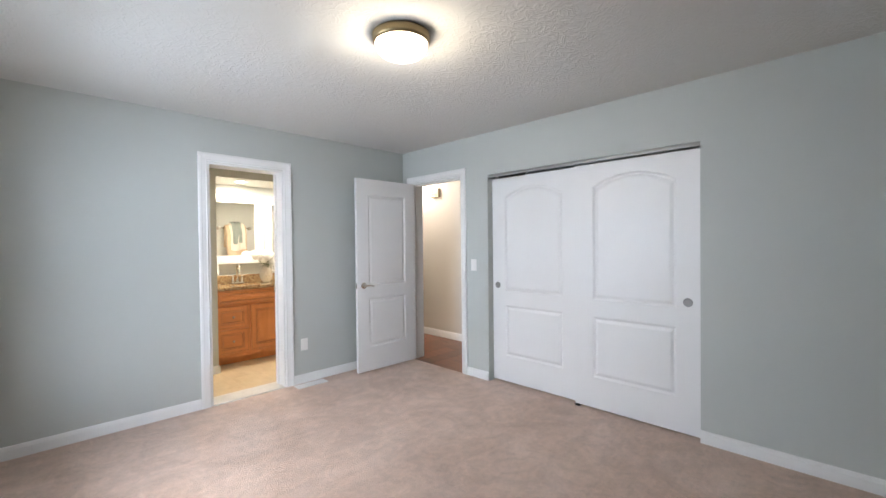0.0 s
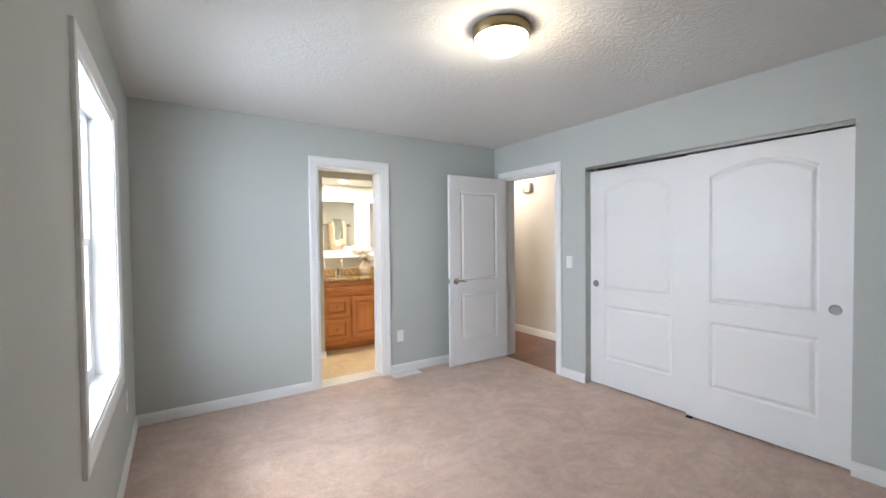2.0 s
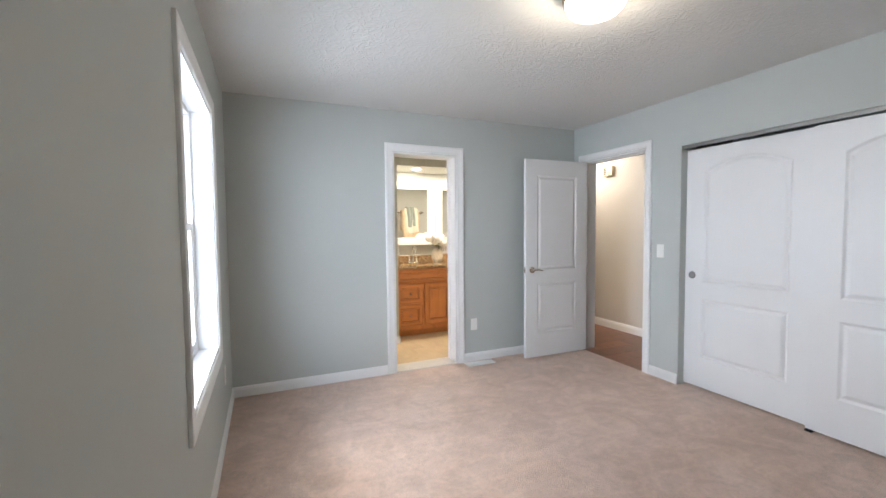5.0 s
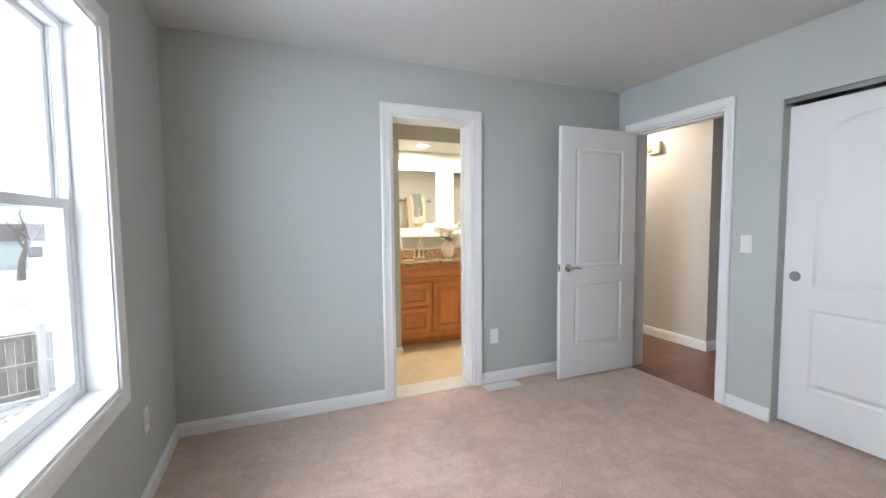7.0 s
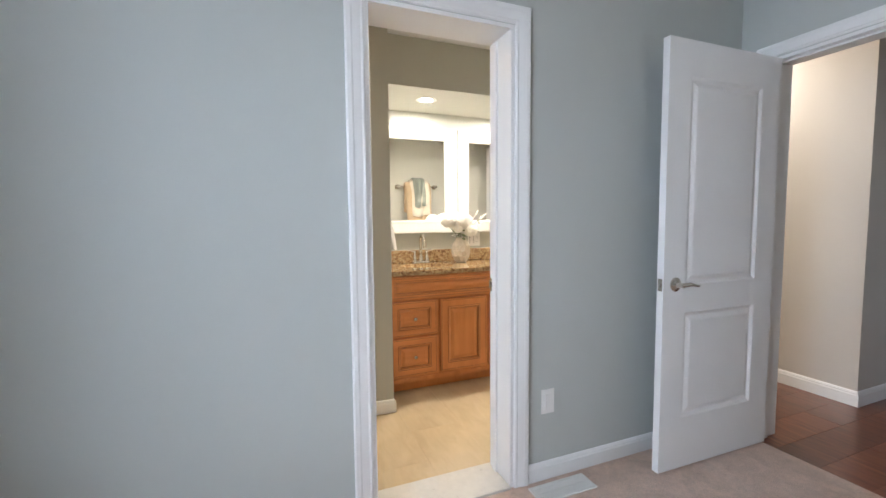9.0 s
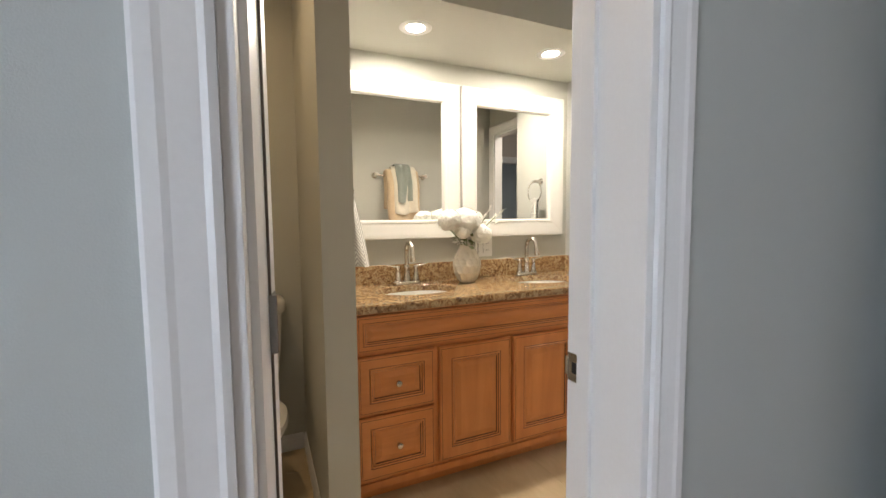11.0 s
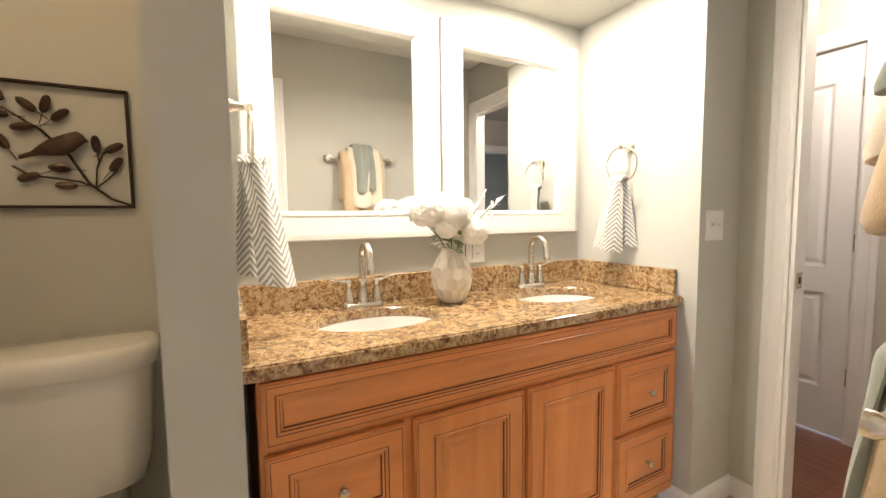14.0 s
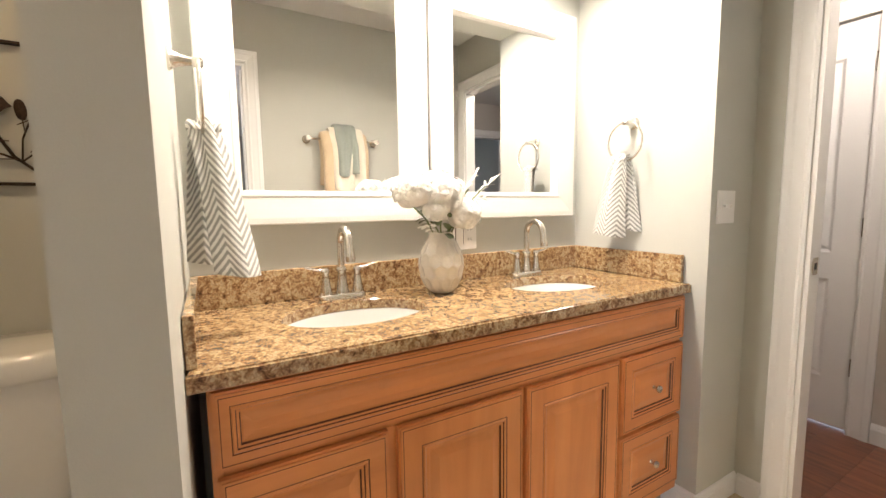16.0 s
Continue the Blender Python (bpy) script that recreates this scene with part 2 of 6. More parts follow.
def make_mirror():
    m, n, l, b = nodes_of("mirror_glass")
    b.inputs["Base Color"].default_value = (0.88, 0.89, 0.88, 1)
    b.inputs["Metallic"].default_value = 1.0
    b.inputs["Roughness"].default_value = 0.004
    return m


def make_glass():
    m, n, l, b = nodes_of("window_glass")
    b.inputs["Base Color"].default_value = (0.95, 0.98, 0.97, 1)
    b.inputs["Roughness"].default_value = 0.0
    b.inputs["IOR"].default_value = 1.45
    b.inputs["Transmission Weight"].default_value = 1.0
    return m


MIRROR = make_mirror()
GLASS = make_glass()

# ---- mesh helpers ----


def bm_object(name, bm, materials, parent=None, smooth=None):
    me = bpy.data.meshes.new(name)
    bm.normal_update()
    bm.to_mesh(me)
    bm.free()
    for m in (materials if isinstance(materials, (list, tuple)) else [materials]):
        me.materials.append(m)
    if smooth is not None:
        for p in me.polygons:
            p.use_smooth = True
        me.set_sharp_from_angle(angle=radians(smooth))
    ob = new(name, me)
    if parent:
        ob.parent = parent
    return ob


def part(name, bm, material, parent, label="", smooth=None):
    return tagged(bm_object(name, bm, material, parent, smooth), label)


def thing(name, x, y, z, label, category, group="", rz=0):
    e = new(name)
    e.matrix_world = pose(x, y, z, 0, 0, rz)
    e.empty_display_size = 0.05
    return tagged(e, label, category, group)


def structure(name, bm, material, label="", category="", smooth=None):
    return tagged(bm_object(name, bm, material, None, smooth), label, category, kind="structure")


def box(bm, x0, x1, y0, y1, z0, z1, bevel=0.0, seg=2, mi=0):
    vs = [bm.verts.new((x, y, z)) for z in (z0, z1) for y in (y0, y1) for x in (x0, x1)]
    fs = [bm.faces.new([vs[i] for i in q]) for q in ((0, 2, 3, 1), (4, 5, 7, 6), (0, 1, 5, 4), (2, 6, 7, 3), (0, 4, 6, 2), (1, 3, 7, 5))]
    for f in fs:
        f.material_index = mi
    if bevel:
        es = list({e for f in fs for e in f.edges})
        r = bmesh.ops.bevel(bm, geom=es, offset=bevel, segments=seg, affect="EDGES", profile=0.5)
        for f in r["faces"]:
            f.material_index = mi
    return bm


def boxes(*dims, bevel=0.0):
    bm = bmesh.new()
    for d in dims:
        box(bm, *d, bevel=bevel)
    return bm


def lathe(bm, profile, n=32, centre=(0, 0, 0), sx=1.0, sy=1.0, mi=0):
    """Turns (radius, height) pairs round the upright axis."""
    cx, cy, cz = centre
    rings = []
    for r, z in profile:
        if r < 1e-5:
            rings.append([bm.verts.new((cx, cy, cz + z))])
        else:
            rings.append([bm.verts.new((cx + sx * r * math.cos(2 * math.pi * i / n), cy + sy * r * math.sin(2 * math.pi * i / n), cz + z)) for i in range(n)])
    for a, b in zip(rings, rings[1:]):
        for i in range(n):
            j = (i + 1) % n
            q = [a[i % len(a)], a[j % len(a)], b[j % len(b)], b[i % len(b)]]
            q = list(dict.fromkeys(q))
            if len(q) > 2:
                f = bm.faces.new(q)
                f.material_index = mi
    return bm


def loft(bm, rings, cap0=True, cap1=True, mi=0):
    """Joins rings of equally many points."""
    vr = [[bm.verts.new(p) for p in r] for r in rings]
    for a, b in zip(vr, vr[1:]):
        for i in range(len(a)):
            j = (i + 1) % len(a)
            bm.faces.new((a[i], a[j], b[j], b[i])).material_index = mi
    if cap0:
        bm.faces.new(list(reversed(vr[0]))).material_index = mi
    if cap1:
        bm.faces.new(vr[-1]).material_index = mi
    return bm


def tube(bm, pts, radius, n=10, mi=0, closed=False):
    """A round bar along points; radius may be a list."""
    pts = [Vector(p) for p in pts]
    rs = radius if isinstance(radius, (list, tuple)) else [radius] * len(pts)
    rings = []
    up = None
    for i, p in enumerate(pts):
        a = pts[i - 1] if (i or closed) else p
        b = pts[(i + 1) % len(pts)] if (i < len(pts) - 1 or closed) else p
        d = (b - a).normalized()
        if up is None:
            up = d.orthogonal().normalized()
        up = (up - d * up.dot(d)).normalized()
        side = d.cross(up)
        rings.append([p + rs[i] * (math.cos(2 * math.pi * k / n) * up + math.sin(2 * math.pi * k / n) * side) for k in range(n)])
    if closed:
        vr = [[bm.verts.new(p) for p in r] for r in rings]
        for i in range(len(vr)):
            a, b = vr[i], vr[(i + 1) % len(vr)]
            off = min(range(n), key=lambda o: (a[0].co - b[o].co).length)
            for k in range(n):
                bm.faces.new((a[k], a[(k + 1) % n], b[(k + 1 + off) % n], b[(k + off) % n])).material_index = mi
        return bm
    return loft(bm, rings, mi=mi)


def wall(name, axis, near, far, u0, u1, z0, z1, openings, material, label):
    """A wall of thickness near..far along 'x' or 'y' (its normal), with openings (u0, u1, z0, z1) right through it."""
    us = sorted({u0, u1, *[o[0] for o in openings], *[o[1] for o in openings]})
    zs = sorted({z0, z1, *[o[2] for o in openings], *[o[3] for o in openings]})
    us, zs = [u for u in us if u0 <= u <= u1], [z for z in zs if z0 <= z <= z1]

    def solid(i, k):
        if not (0 <= i < len(us) - 1 and 0 <= k < len(zs) - 1):
            return False
        cu, cz = (us[i] + us[i + 1]) / 2, (zs[k] + zs[k + 1]) / 2
        return not any(o[0] < cu < o[1] and o[2] < cz < o[3] for o in openings)

    bm = bmesh.new()
    cache = {}

    def v(w, u, z):
        key = (w, u, z)
        if key not in cache:
            cache[key] = bm.verts.new((w, u, z) if axis == "x" else (u, w, z))
        return cache[key]

    for i in range(len(us) - 1):
        for k in range(len(zs) - 1):
            if not solid(i, k):
                continue
            a, b, c, d = us[i], us[i + 1], zs[k], zs[k + 1]
            for w in (near, far):
                bm.faces.new([v(w, a, c), v(w, b, c), v(w, b, d), v(w, a, d)])
            for di, dk, p, q in ((-1, 0, (a, c), (a, d)), (1, 0, (b, c), (b, d)), (0, -1, (a, c), (b, c)), (0, 1, (a, d), (b, d))):
                if not solid(i + di, k + dk):
                    bm.faces.new([v(near, *p), v(far, *p), v(far, *q), v(near, *q)])
    bmesh.ops.recalc_face_normals(bm, faces=bm.faces[:])
    return structure(name, bm, material, label, "wall")


def outline(x0, x1, z0, z1, rise, d, n=14):
    """A panel's outline drawn in by d; rise is the height of its arched head."""
    pts = [(x0 + d, z0 + d), (x1 - d, z0 + d)]
    if rise <= 0:
        return pts + [(x1 - d, z1 - d), (x0 + d, z1 - d)]
    for i in range(n + 1):
        s = i / n
        x = (x1 - d) + (x0 - x1 + 2 * d) * s
        pts.append((x, z1 - d - rise + rise * (1 - (2 * s - 1) ** 2)))
    return pts


def panelled(w, h, t, panels, profile, both=False, mi_profile=None):
    """A slab w x h x t (front towards -y at y=0) whose front carries moulded panels.
    panels: (x0, x1, z0, z1, rise); profile: (inset, depth) from the panel's edge inwards."""
    bm = bmesh.new()
    sides = [(0.0, 1.0)] + ([(t, -1.0)] if both else [])
    rims = []
    for y0, s in sides:
        edges = []

        def loop(pts, y):
            vs = [bm.verts.new((x, y, z)) for x, z in pts]
            return vs

        outer = loop([(0, 0), (w, 0), (w, h), (0, h)], y0)
        rims.append(outer)
        edges += [bm.edges.new((outer[i], outer[(i + 1) % 4])) for i in range(4)]
        for p in panels:
            prev = loop(outline(*p, 0.0), y0)
            edges += [bm.edges.new((prev[i], prev[(i + 1) % len(prev)])) for i in range(len(prev))]
            for k, (inset, depth) in enumerate(profile):
                cur = loop(outline(*p, inset), y0 + s * depth)
                for i in range(len(cur)):
                    j = (i + 1) % len(cur)
                    bm.faces.new((prev[i], prev[j], cur[j], cur[i])).material_index = mi_profile[k] if mi_profile else 0
                prev = cur
            bm.faces.new(prev)
        bmesh.ops.triangle_fill(bm, use_beauty=True, edges=edges, normal=(0, -s, 0))
    if not both:
        rims.append([bm.verts.new((x, t, z)) for x, z in ((0, 0), (w, 0), (w, h), (0, h))])
        bm.faces.new(rims[1])
    for i in range(4):
        j = (i + 1) % 4
        bm.faces.new((rims[0][i], rims[0][j], rims[1][j], rims[1][i]))
    bmesh.ops.recalc_face_normals(bm, faces=bm.faces[:])
    return bm


# ---- large structure ----
H = 2.42          # ceilings
XE = 4.9          # bedroom's end wall behind the start
YC = 3.46         # closet wall
YH = 3.62         # hall's near face
YF = 4.47         # hall's far face
SOF = 2.106       # soffit over the vanity
XV = -1.68        # wall behind the vanity
XA = -1.08        # front of the alcove
YA = 3.26         # alcove's side wall
XT = -1.78        # wall behind the toilet
XN = -0.188       # bathroom face of the wall to the bedroom
BD = (1.360, 2.001, -0.01, 2.05)    # doorway to the bathroom
ED = (0.15, 0.945, -0.01, 2.05)     # doorway to the hall
CL = (1.286, 3.086, -0.01, 2.012)   # closet
WN = (0.902, 1.892, 0.64, 2.03)       # window
HD = (-0.905, -0.275, -0.01, 2.05)  # bathroom's hall doorway

structure("floor", boxes((0, XE, 0, YC, -0.12, 0)), CARPET, "beige cut-pile carpet over the whole bedroom", "carpet")
structure("ceiling", boxes((0, XE, 0, YC, H, H + 0.1)), CEIL, "white stomp-textured bedroom ceiling", "ceiling")
wall("wall_west", "x", 0.0, -0.06, -0.14, YC, -0.1, H + 0.1, [BD], WALL, "blue-grey painted bedroom wall beside the bathroom")
wall("wall_west_bath", "x", -0.062, XN, -0.14, YH, -0.1, H + 0.1, [BD], BATH, "sage painted bathroom side of the wall")
wall("wall_south", "y", 0.0, -0.18, 0.0, XE + 0.1, -0.1, H + 0.1, [WN], WALL, "blue-grey painted wall with the window")
wall("wall_north", "y", YC, YC + 0.10, 0.0, XE + 0.1, -0.1, H + 0.1, [ED, CL], WALL, "blue-grey painted wall with closet and hall doorway")
wall("wall_north_hall", "y", YC + 0.102, YH, -0.06, 1.2, -0.1, H + 0.1, [ED], HALL, "greige hall side of the bedroom wall")
wall("wall_east", "x", XE, XE + 0.1, 0.0, YC, -0.1, H + 0.1, [], WALL, "blue-grey painted end wall of the bedroom")
# closet's inside
structure("closet_back", boxes((1.2, 3.19, 4.1, 4.15, 0, H)), WALL, "painted back wall inside the closet", "wall")
structure("closet_side", boxes((1.2, 1.26, YC + 0.10, 4.1, 0, H), (3.12, 3.19, YC + 0.10, 4.1, 0, H)), WALL, "painted side walls inside the closet", "wall")
structure("closet_ceiling", boxes((1.2, 3.19, YC + 0.10, 4.15, H, H + 0.05)), WALL, "painted ceiling inside the closet", "ceiling")
structure("closet_floor", boxes((1.26, 3.12, YC, 4.1, -0.1, -0.002)), CARPET, "carpet inside the closet", "carpet")

# bathroom
wall("wall_bath_vanity", "x", XV, XV - 0.06, 1.69, YA + 0.2, -0.1, H + 0.1, [], BATH, "sage painted wall behind the vanity")
wall("wall_bath_toilet", "x", XT, XT - 0.06, 0.3, 1.58, -0.1, H + 0.1, [], BATH, "sage painted wall behind the toilet")
structure("wall_bath_wing", boxes((XT - 0.06, -0.94, 1.58, 1.692, -0.1, H)), BATH, "sage painted stub wall between toilet and vanity", "wall")
structure("wall_bath_soffit", boxes((XV, XA, 1.692, YA, SOF, H)), BATH, "painted soffit over the vanity", "soffit")
structure("wall_bath_alcove", boxes((XV, XA, YA, YH - 0.002, -0.1, H)), BATH, "sage painted return wall beside the vanity", "wall")
wall("wall_bath_north", "y", 3.54, YH - 0.02, XA, XN, -0.1, H + 0.1, [HD], BATH, "sage painted wall with the doorway to the hall")
wall("wall_hall_south", "y", YH - 0.018, YH, -2.4, -0.06, -0.1, H + 0.1, [HD], HALL, "greige hall side of the bathroom wall")
wall("wall_bath_south", "y", 0.3, 0.2, XT - 0.06, -0.062, -0.1, H + 0.1, [], BATH, "sage painted end wall of the bathroom")
structure("ceiling_bath", boxes((XT - 0.06, XN, 0.2, YH, H, H + 0.1)), CEIL, "white bathroom ceiling", "ceiling")
structure("floor_bath_base", boxes((XT - 0.06, -0.003, 0.2, 3.54, -0.12, -0.008)), mat("tan_grout", (0.50, 0.40, 0.26), 0.8, var=0.1), "tan grout bed under the bathroom tiles", "floor")

# hall
wall("wall_hall_far", "y", YF, YF + 0.1, -2.4, 0.16, -0.1, H + 0.1, [(-1.725, -1.0, -0.01, 2.03)], HALL, "greige painted far wall of the hall")
wall("wall_hall_corner", "x", 0.16, 0.06, YF + 0.1, 5.25, -0.1, H + 0.1, [], HALL, "greige painted wall past the hall's corner")
wall("wall_hall_side", "x", 1.2, 1.3, YH, 5.25, -0.1, H + 0.1, [(4.36, 5.10, -0.01, 2.03)], HALL, "greige painted side wall of the hall")
wall("wall_hall_end", "y", 5.25, 5.35, 0.06, 1.3, -0.1, H + 0.1, [(0.26, 1.02, -0.01, 2.04)], HALL, "greige painted end wall of the hall")
# daylit room past the hall's side doorway
wall("wall_far_room_window", "x", 3.4, 3.5, 4.2, 5.3, -0.1, H + 0.1, [(4.35, 5.15, 0.75, 2.05)], WALL, "blue-grey painted wall of the room past the hall")
wall("wall_far_room_south", "y", 4.2, 4.16, 1.3, 3.5, -0.1, H + 0.1, [], WALL, "blue-grey painted side wall of the room past the hall")
wall("wall_far_room_north", "y", 5.3, 5.36, 1.3, 3.5, -0.1, H + 0.1, [], WALL, "blue-grey painted side wall of the room past the hall")
structure("ceiling_far_room", boxes((1.3, 3.5, 4.16, 5.36, H, H + 0.1)), CEIL, "white ceiling of the room past the hall", "ceiling")
structure("floor_far_room", boxes((1.2, 3.4, 4.2, 5.3, -0.12, 0.0)), CARPET, "beige carpet in the room past the hall", "carpet")
wall("wall_hall_west", "x", -2.4, -2.5, YH, YF, -0.1, H + 0.1, [], HALL, "greige painted west end of the hall")
structure("ceiling_hall", boxes((-2.5, 1.3, YH, 5.35, H, H + 0.1)), CEIL, "white hall ceiling", "ceiling")
structure("floor_hall_base", boxes((-2.5, 1.198, 3.54, 5.35, -0.12, -0.012)), BLACK, "dark bed under the hall boards", "floor")

# ---- trim ----


def baseboard(name, pts, label, h=0.085, t=0.013):
    """A moulded skirting along a line of (x, y) points, its back to the left-hand side's wall; each run is a part."""
    e = tagged(new(name), label, "baseboard", kind="structure")
    for (xa, ya), (xb, yb) in zip(pts, pts[1:]):
        d = Vector((xb - xa, yb - ya, 0))
        nrm = Vector((d.y, -d.x, 0)).normalized()
        prof = [(0, 0), (t, 0), (t, h * 0.72), (t * 0.75, h * 0.80), (t * 0.75, h * 0.86), (t * 0.35, h * 0.97), (0, h)]
        bm = bmesh.new()
        loft(bm, [[Vector((x, y, 0.001)) + nrm * a + Vector((0, 0, z)) for a, z in prof] for x, y in ((xa, ya), (xb, yb))])
        bmesh.ops.recalc_face_normals(bm, faces=bm.faces[:])
        part("board", bm, WHITE, e)
    return e


def casing(name, axis, plane, out, u0, u1, z1, label, w=0.064, t=0.017, z0=0.0, sill=False):
    """A moulded frame round an opening; out is the side (+1/-1) to which it stands proud."""
    e = tagged(new(name), label, "door casing" if not sill else "window casing", kind="structure")
    prof = [(0.0, 0.0), (0.0, t * 0.55), (w * 0.12, t * 0.75), (w * 0.22, t * 0.62), (w * 0.62, t * 0.85), (w * 0.72, t), (w * 0.93, t), (w, t * 0.8), (w, 0.0)]

    def run(a, b, da, db):
        # a, b: inner corner points (u, z); da, db: mitre directions outwards
        bm = bmesh.new()
        rings = []
        for (u, z), (du, dz) in ((a, da), (b, db)):
            ring = []
            for s, h in prof:
                q = (plane + out * (h + 0.0005), u + du * s, z + dz * s)
                ring.append(q if axis == "x" else (q[1], q[0], q[2]))
            rings.append(ring)
        loft(bm, rings)
        bmesh.ops.recalc_face_normals(bm, faces=bm.faces[:])
        part("casing_board", bm, WHITE, e)

    lo = (-1, 0) if not sill else (-1, -1)
    hi = (1, 0) if not sill else (1, -1)
    run((u0, z0), (u0, z1), lo, (-1, 1))
    run((u0, z1), (u1, z1), (-1, 1), (1, 1))
    run((u1, z1), (u1, z0), (1, 1), hi)
    if sill:
        run((u1, z0), (u0, z0), hi, lo)
    return e


def jamb(name, axis, w0, w1, u0, u1, z1, label, stop=None, t=0.016):
    """The white lining of a doorway, with its stop strip."""
    e = tagged(new(name), label, "door jamb", kind="structure")

    def b(a0, a1, c0, c1, z0, zz):
        d = (a0, a1, c0, c1, z0, zz) if axis == "x" else (c0, c1, a0, a1, z0, zz)
        part("jamb_board", boxes(d, bevel=0.0015), WHITE, e)

    lo, hi = min(w0, w1), max(w0, w1)
    b(lo, hi, u0 - 0.001, u0 + t, 0.0, z1 - t)
    b(lo, hi, u1 - t, u1 + 0.001, 0.0, z1 - t)
    b(lo, hi, u0 - 0.001, u1 + 0.001, z1 - t, z1 + 0.001)
    if stop:
        s0, s1 = stop
        b(s0, s1, u0 + t, u0 + t + 0.011, 0.0, z1 - t - 0.011)
        b(s0, s1, u1 - t - 0.011, u1 - t, 0.0, z1 - t - 0.011)
        b(s0, s1, u0 + t, u1 - t, z1 - t - 0.011, z1 - t)
    return e


casing("trim_bath_door", "x", 0.0, 1, BD[0] - 0.001, BD[1] + 0.001, BD[3] + 0.003, "white moulded casing round the bathroom doorway", w=0.073)
casing("trim_bath_door_inner", "x", XN, -1, BD[0] - 0.001, BD[1] + 0.001, BD[3] + 0.003, "white moulded casing on the doorway's bathroom side", w=0.073)
jamb("jamb_bath_door", "x", 0.001, XN - 0.001, BD[0], BD[1], BD[3], "white painted lining of the bathroom doorway", stop=None)
structure("stop_bath_door", boxes((-0.15, -0.115, BD[1] - 0.027, BD[1] - 0.0165, 0.0, 2.022), bevel=0.001), WHITE, "white stop strip in the bathroom doorway", "door stop")
casing("trim_hall_door", "y", YC, -1, ED[0], ED[1], ED[3] + 0.003, "white moulded casing round the hall doorway")
casing("trim_hall_door_outer", "y", YH, 1, ED[0], ED[1], ED[3] + 0.003, "white moulded casing on the doorway's hall side")
jamb("jamb_hall_door", "y", YC - 0.001, YH + 0.001, ED[0], ED[1], ED[3], "white painted lining of the hall doorway", stop=(YC + 0.04, YC + 0.075))
casing("trim_far_room", "x", 1.2, -1, 4.36, 5.10, 2.033, "white moulded casing round the hall's side doorway", w=0.07)
jamb("jamb_far_room", "x", 1.199, 1.301, 4.36, 5.10, 2.03, "white painted lining of the hall's side doorway")
casing("trim_bath_hall", "y", 3.54, -1, HD[0], HD[1], HD[3] + 0.003, "white moulded casing round the bathroom's hall doorway", w=0.078)
casing("trim_bath_hall_outer", "y", YH, 1, HD[0], HD[1], HD[3] + 0.003, "white moulded casing on the hall side")
jamb("jamb_bath_hall", "y", 3.539, YH + 0.001, HD[0], HD[1], HD[3], "white painted lining of the bathroom's hall doorway")

B = "white moulded baseboard along the "
baseboard("baseboard_west", [(0, BD[0] - 0.076), (0, 0)][::-1], B + "bedroom wall")
baseboard("baseboard_west_corner", [(0, BD[1] + 0.076), (0, YC)], B + "wall by the open door")
baseboard("baseboard_south", [(XE, 0), (0.013, 0)], B + "window wall")
baseboard("baseboard_north", [(ED[1] + 0.066, YC), (CL[0], YC)], B + "wall between door and closet")
baseboard("baseboard_closet_wall", [(CL[1], YC), (XE, YC)], B + "wall beside the closet")
baseboard("baseboard_east", [(XE, YC - 0.013), (XE, 0.013)], B + "end wall")
baseboard("baseboard_wing", [(-0.94, 1.58), (-0.94, 1.692)], B + "bathroom stub wall")
baseboard("baseboard_wing_toilet", [(XT, 1.58), (-0.94 + 0.013, 1.58)], B + "toilet side of the stub wall")
baseboard("baseboard_wing_vanity", [(-0.94 + 0.013, 1.692), (-1.15, 1.692)], B + "vanity side of the stub wall")
baseboard("baseboard_toilet", [(XT, 0.3), (XT, 1.58 - 0.013)], B + "wall behind the toilet")
baseboard("baseboard_alcove", [(-1.205, YA), (XA, YA)], B + "alcove's side wall")
baseboard("baseboard_alcove_front", [(XA, YA - 0.013), (XA, 3.54)], B + "short wall below the switch")
baseboard("baseboard_bath_north", [(XA + 0.013, 3.54), (HD[0] - 0.08, 3.54)], B + "wall beside the hall doorway")
baseboard("baseboard_hall", [(-0.912, YF), (0.16, YF)], B + "hall wall", h=0.10)
baseboard("baseboard_hall_corner", [(0.16, YF - 0.013), (0.16, 5.25)], B + "hall past the corner", h=0.10)


# ---- doors ----
MOULD = [(0.005, 0.003), (0.014, 0.0095), (0.021, 0.010), (0.038, 0.003), (0.045, 0.0015)]


def lever_handle(parent, x, y, z, side):
    """A nickel lever with its rose on a door's face; side is the face's normal along y; the lever points to +x."""
    bm = bmesh.new()
    prof = [(0.0, 0.0), (0.033, 0.0), (0.033, 0.005), (0.027, 0.010), (0.014, 0.014), (0.011, 0.03), (0.011, 0.046), (0.0, 0.048)]
    lathe(bm, prof, 28)
    for v in bm.verts:
        v.co = Vector((x + v.co.x, y + side * v.co.z, z + v.co.y))
    pts = [(x + 0.0, y + side * 0.040, z), (x + 0.02, y + side * 0.045, z + 0.003), (x + 0.045, y + side * 0.046, z + 0.004), (x + 0.07, y + side * 0.045, z - 0.002), (x + 0.095, y + side * 0.043, z - 0.008), (x + 0.108, y + side * 0.042, z - 0.006)]
    tube(bm, pts, [0.010, 0.0105, 0.009, 0.0075, 0.006, 0.003], 12)
    bmesh.ops.recalc_face_normals(bm, faces=bm.faces[:])
    return part("door_handle", bm, NICKEL, parent, "brushed nickel lever handle", 40)


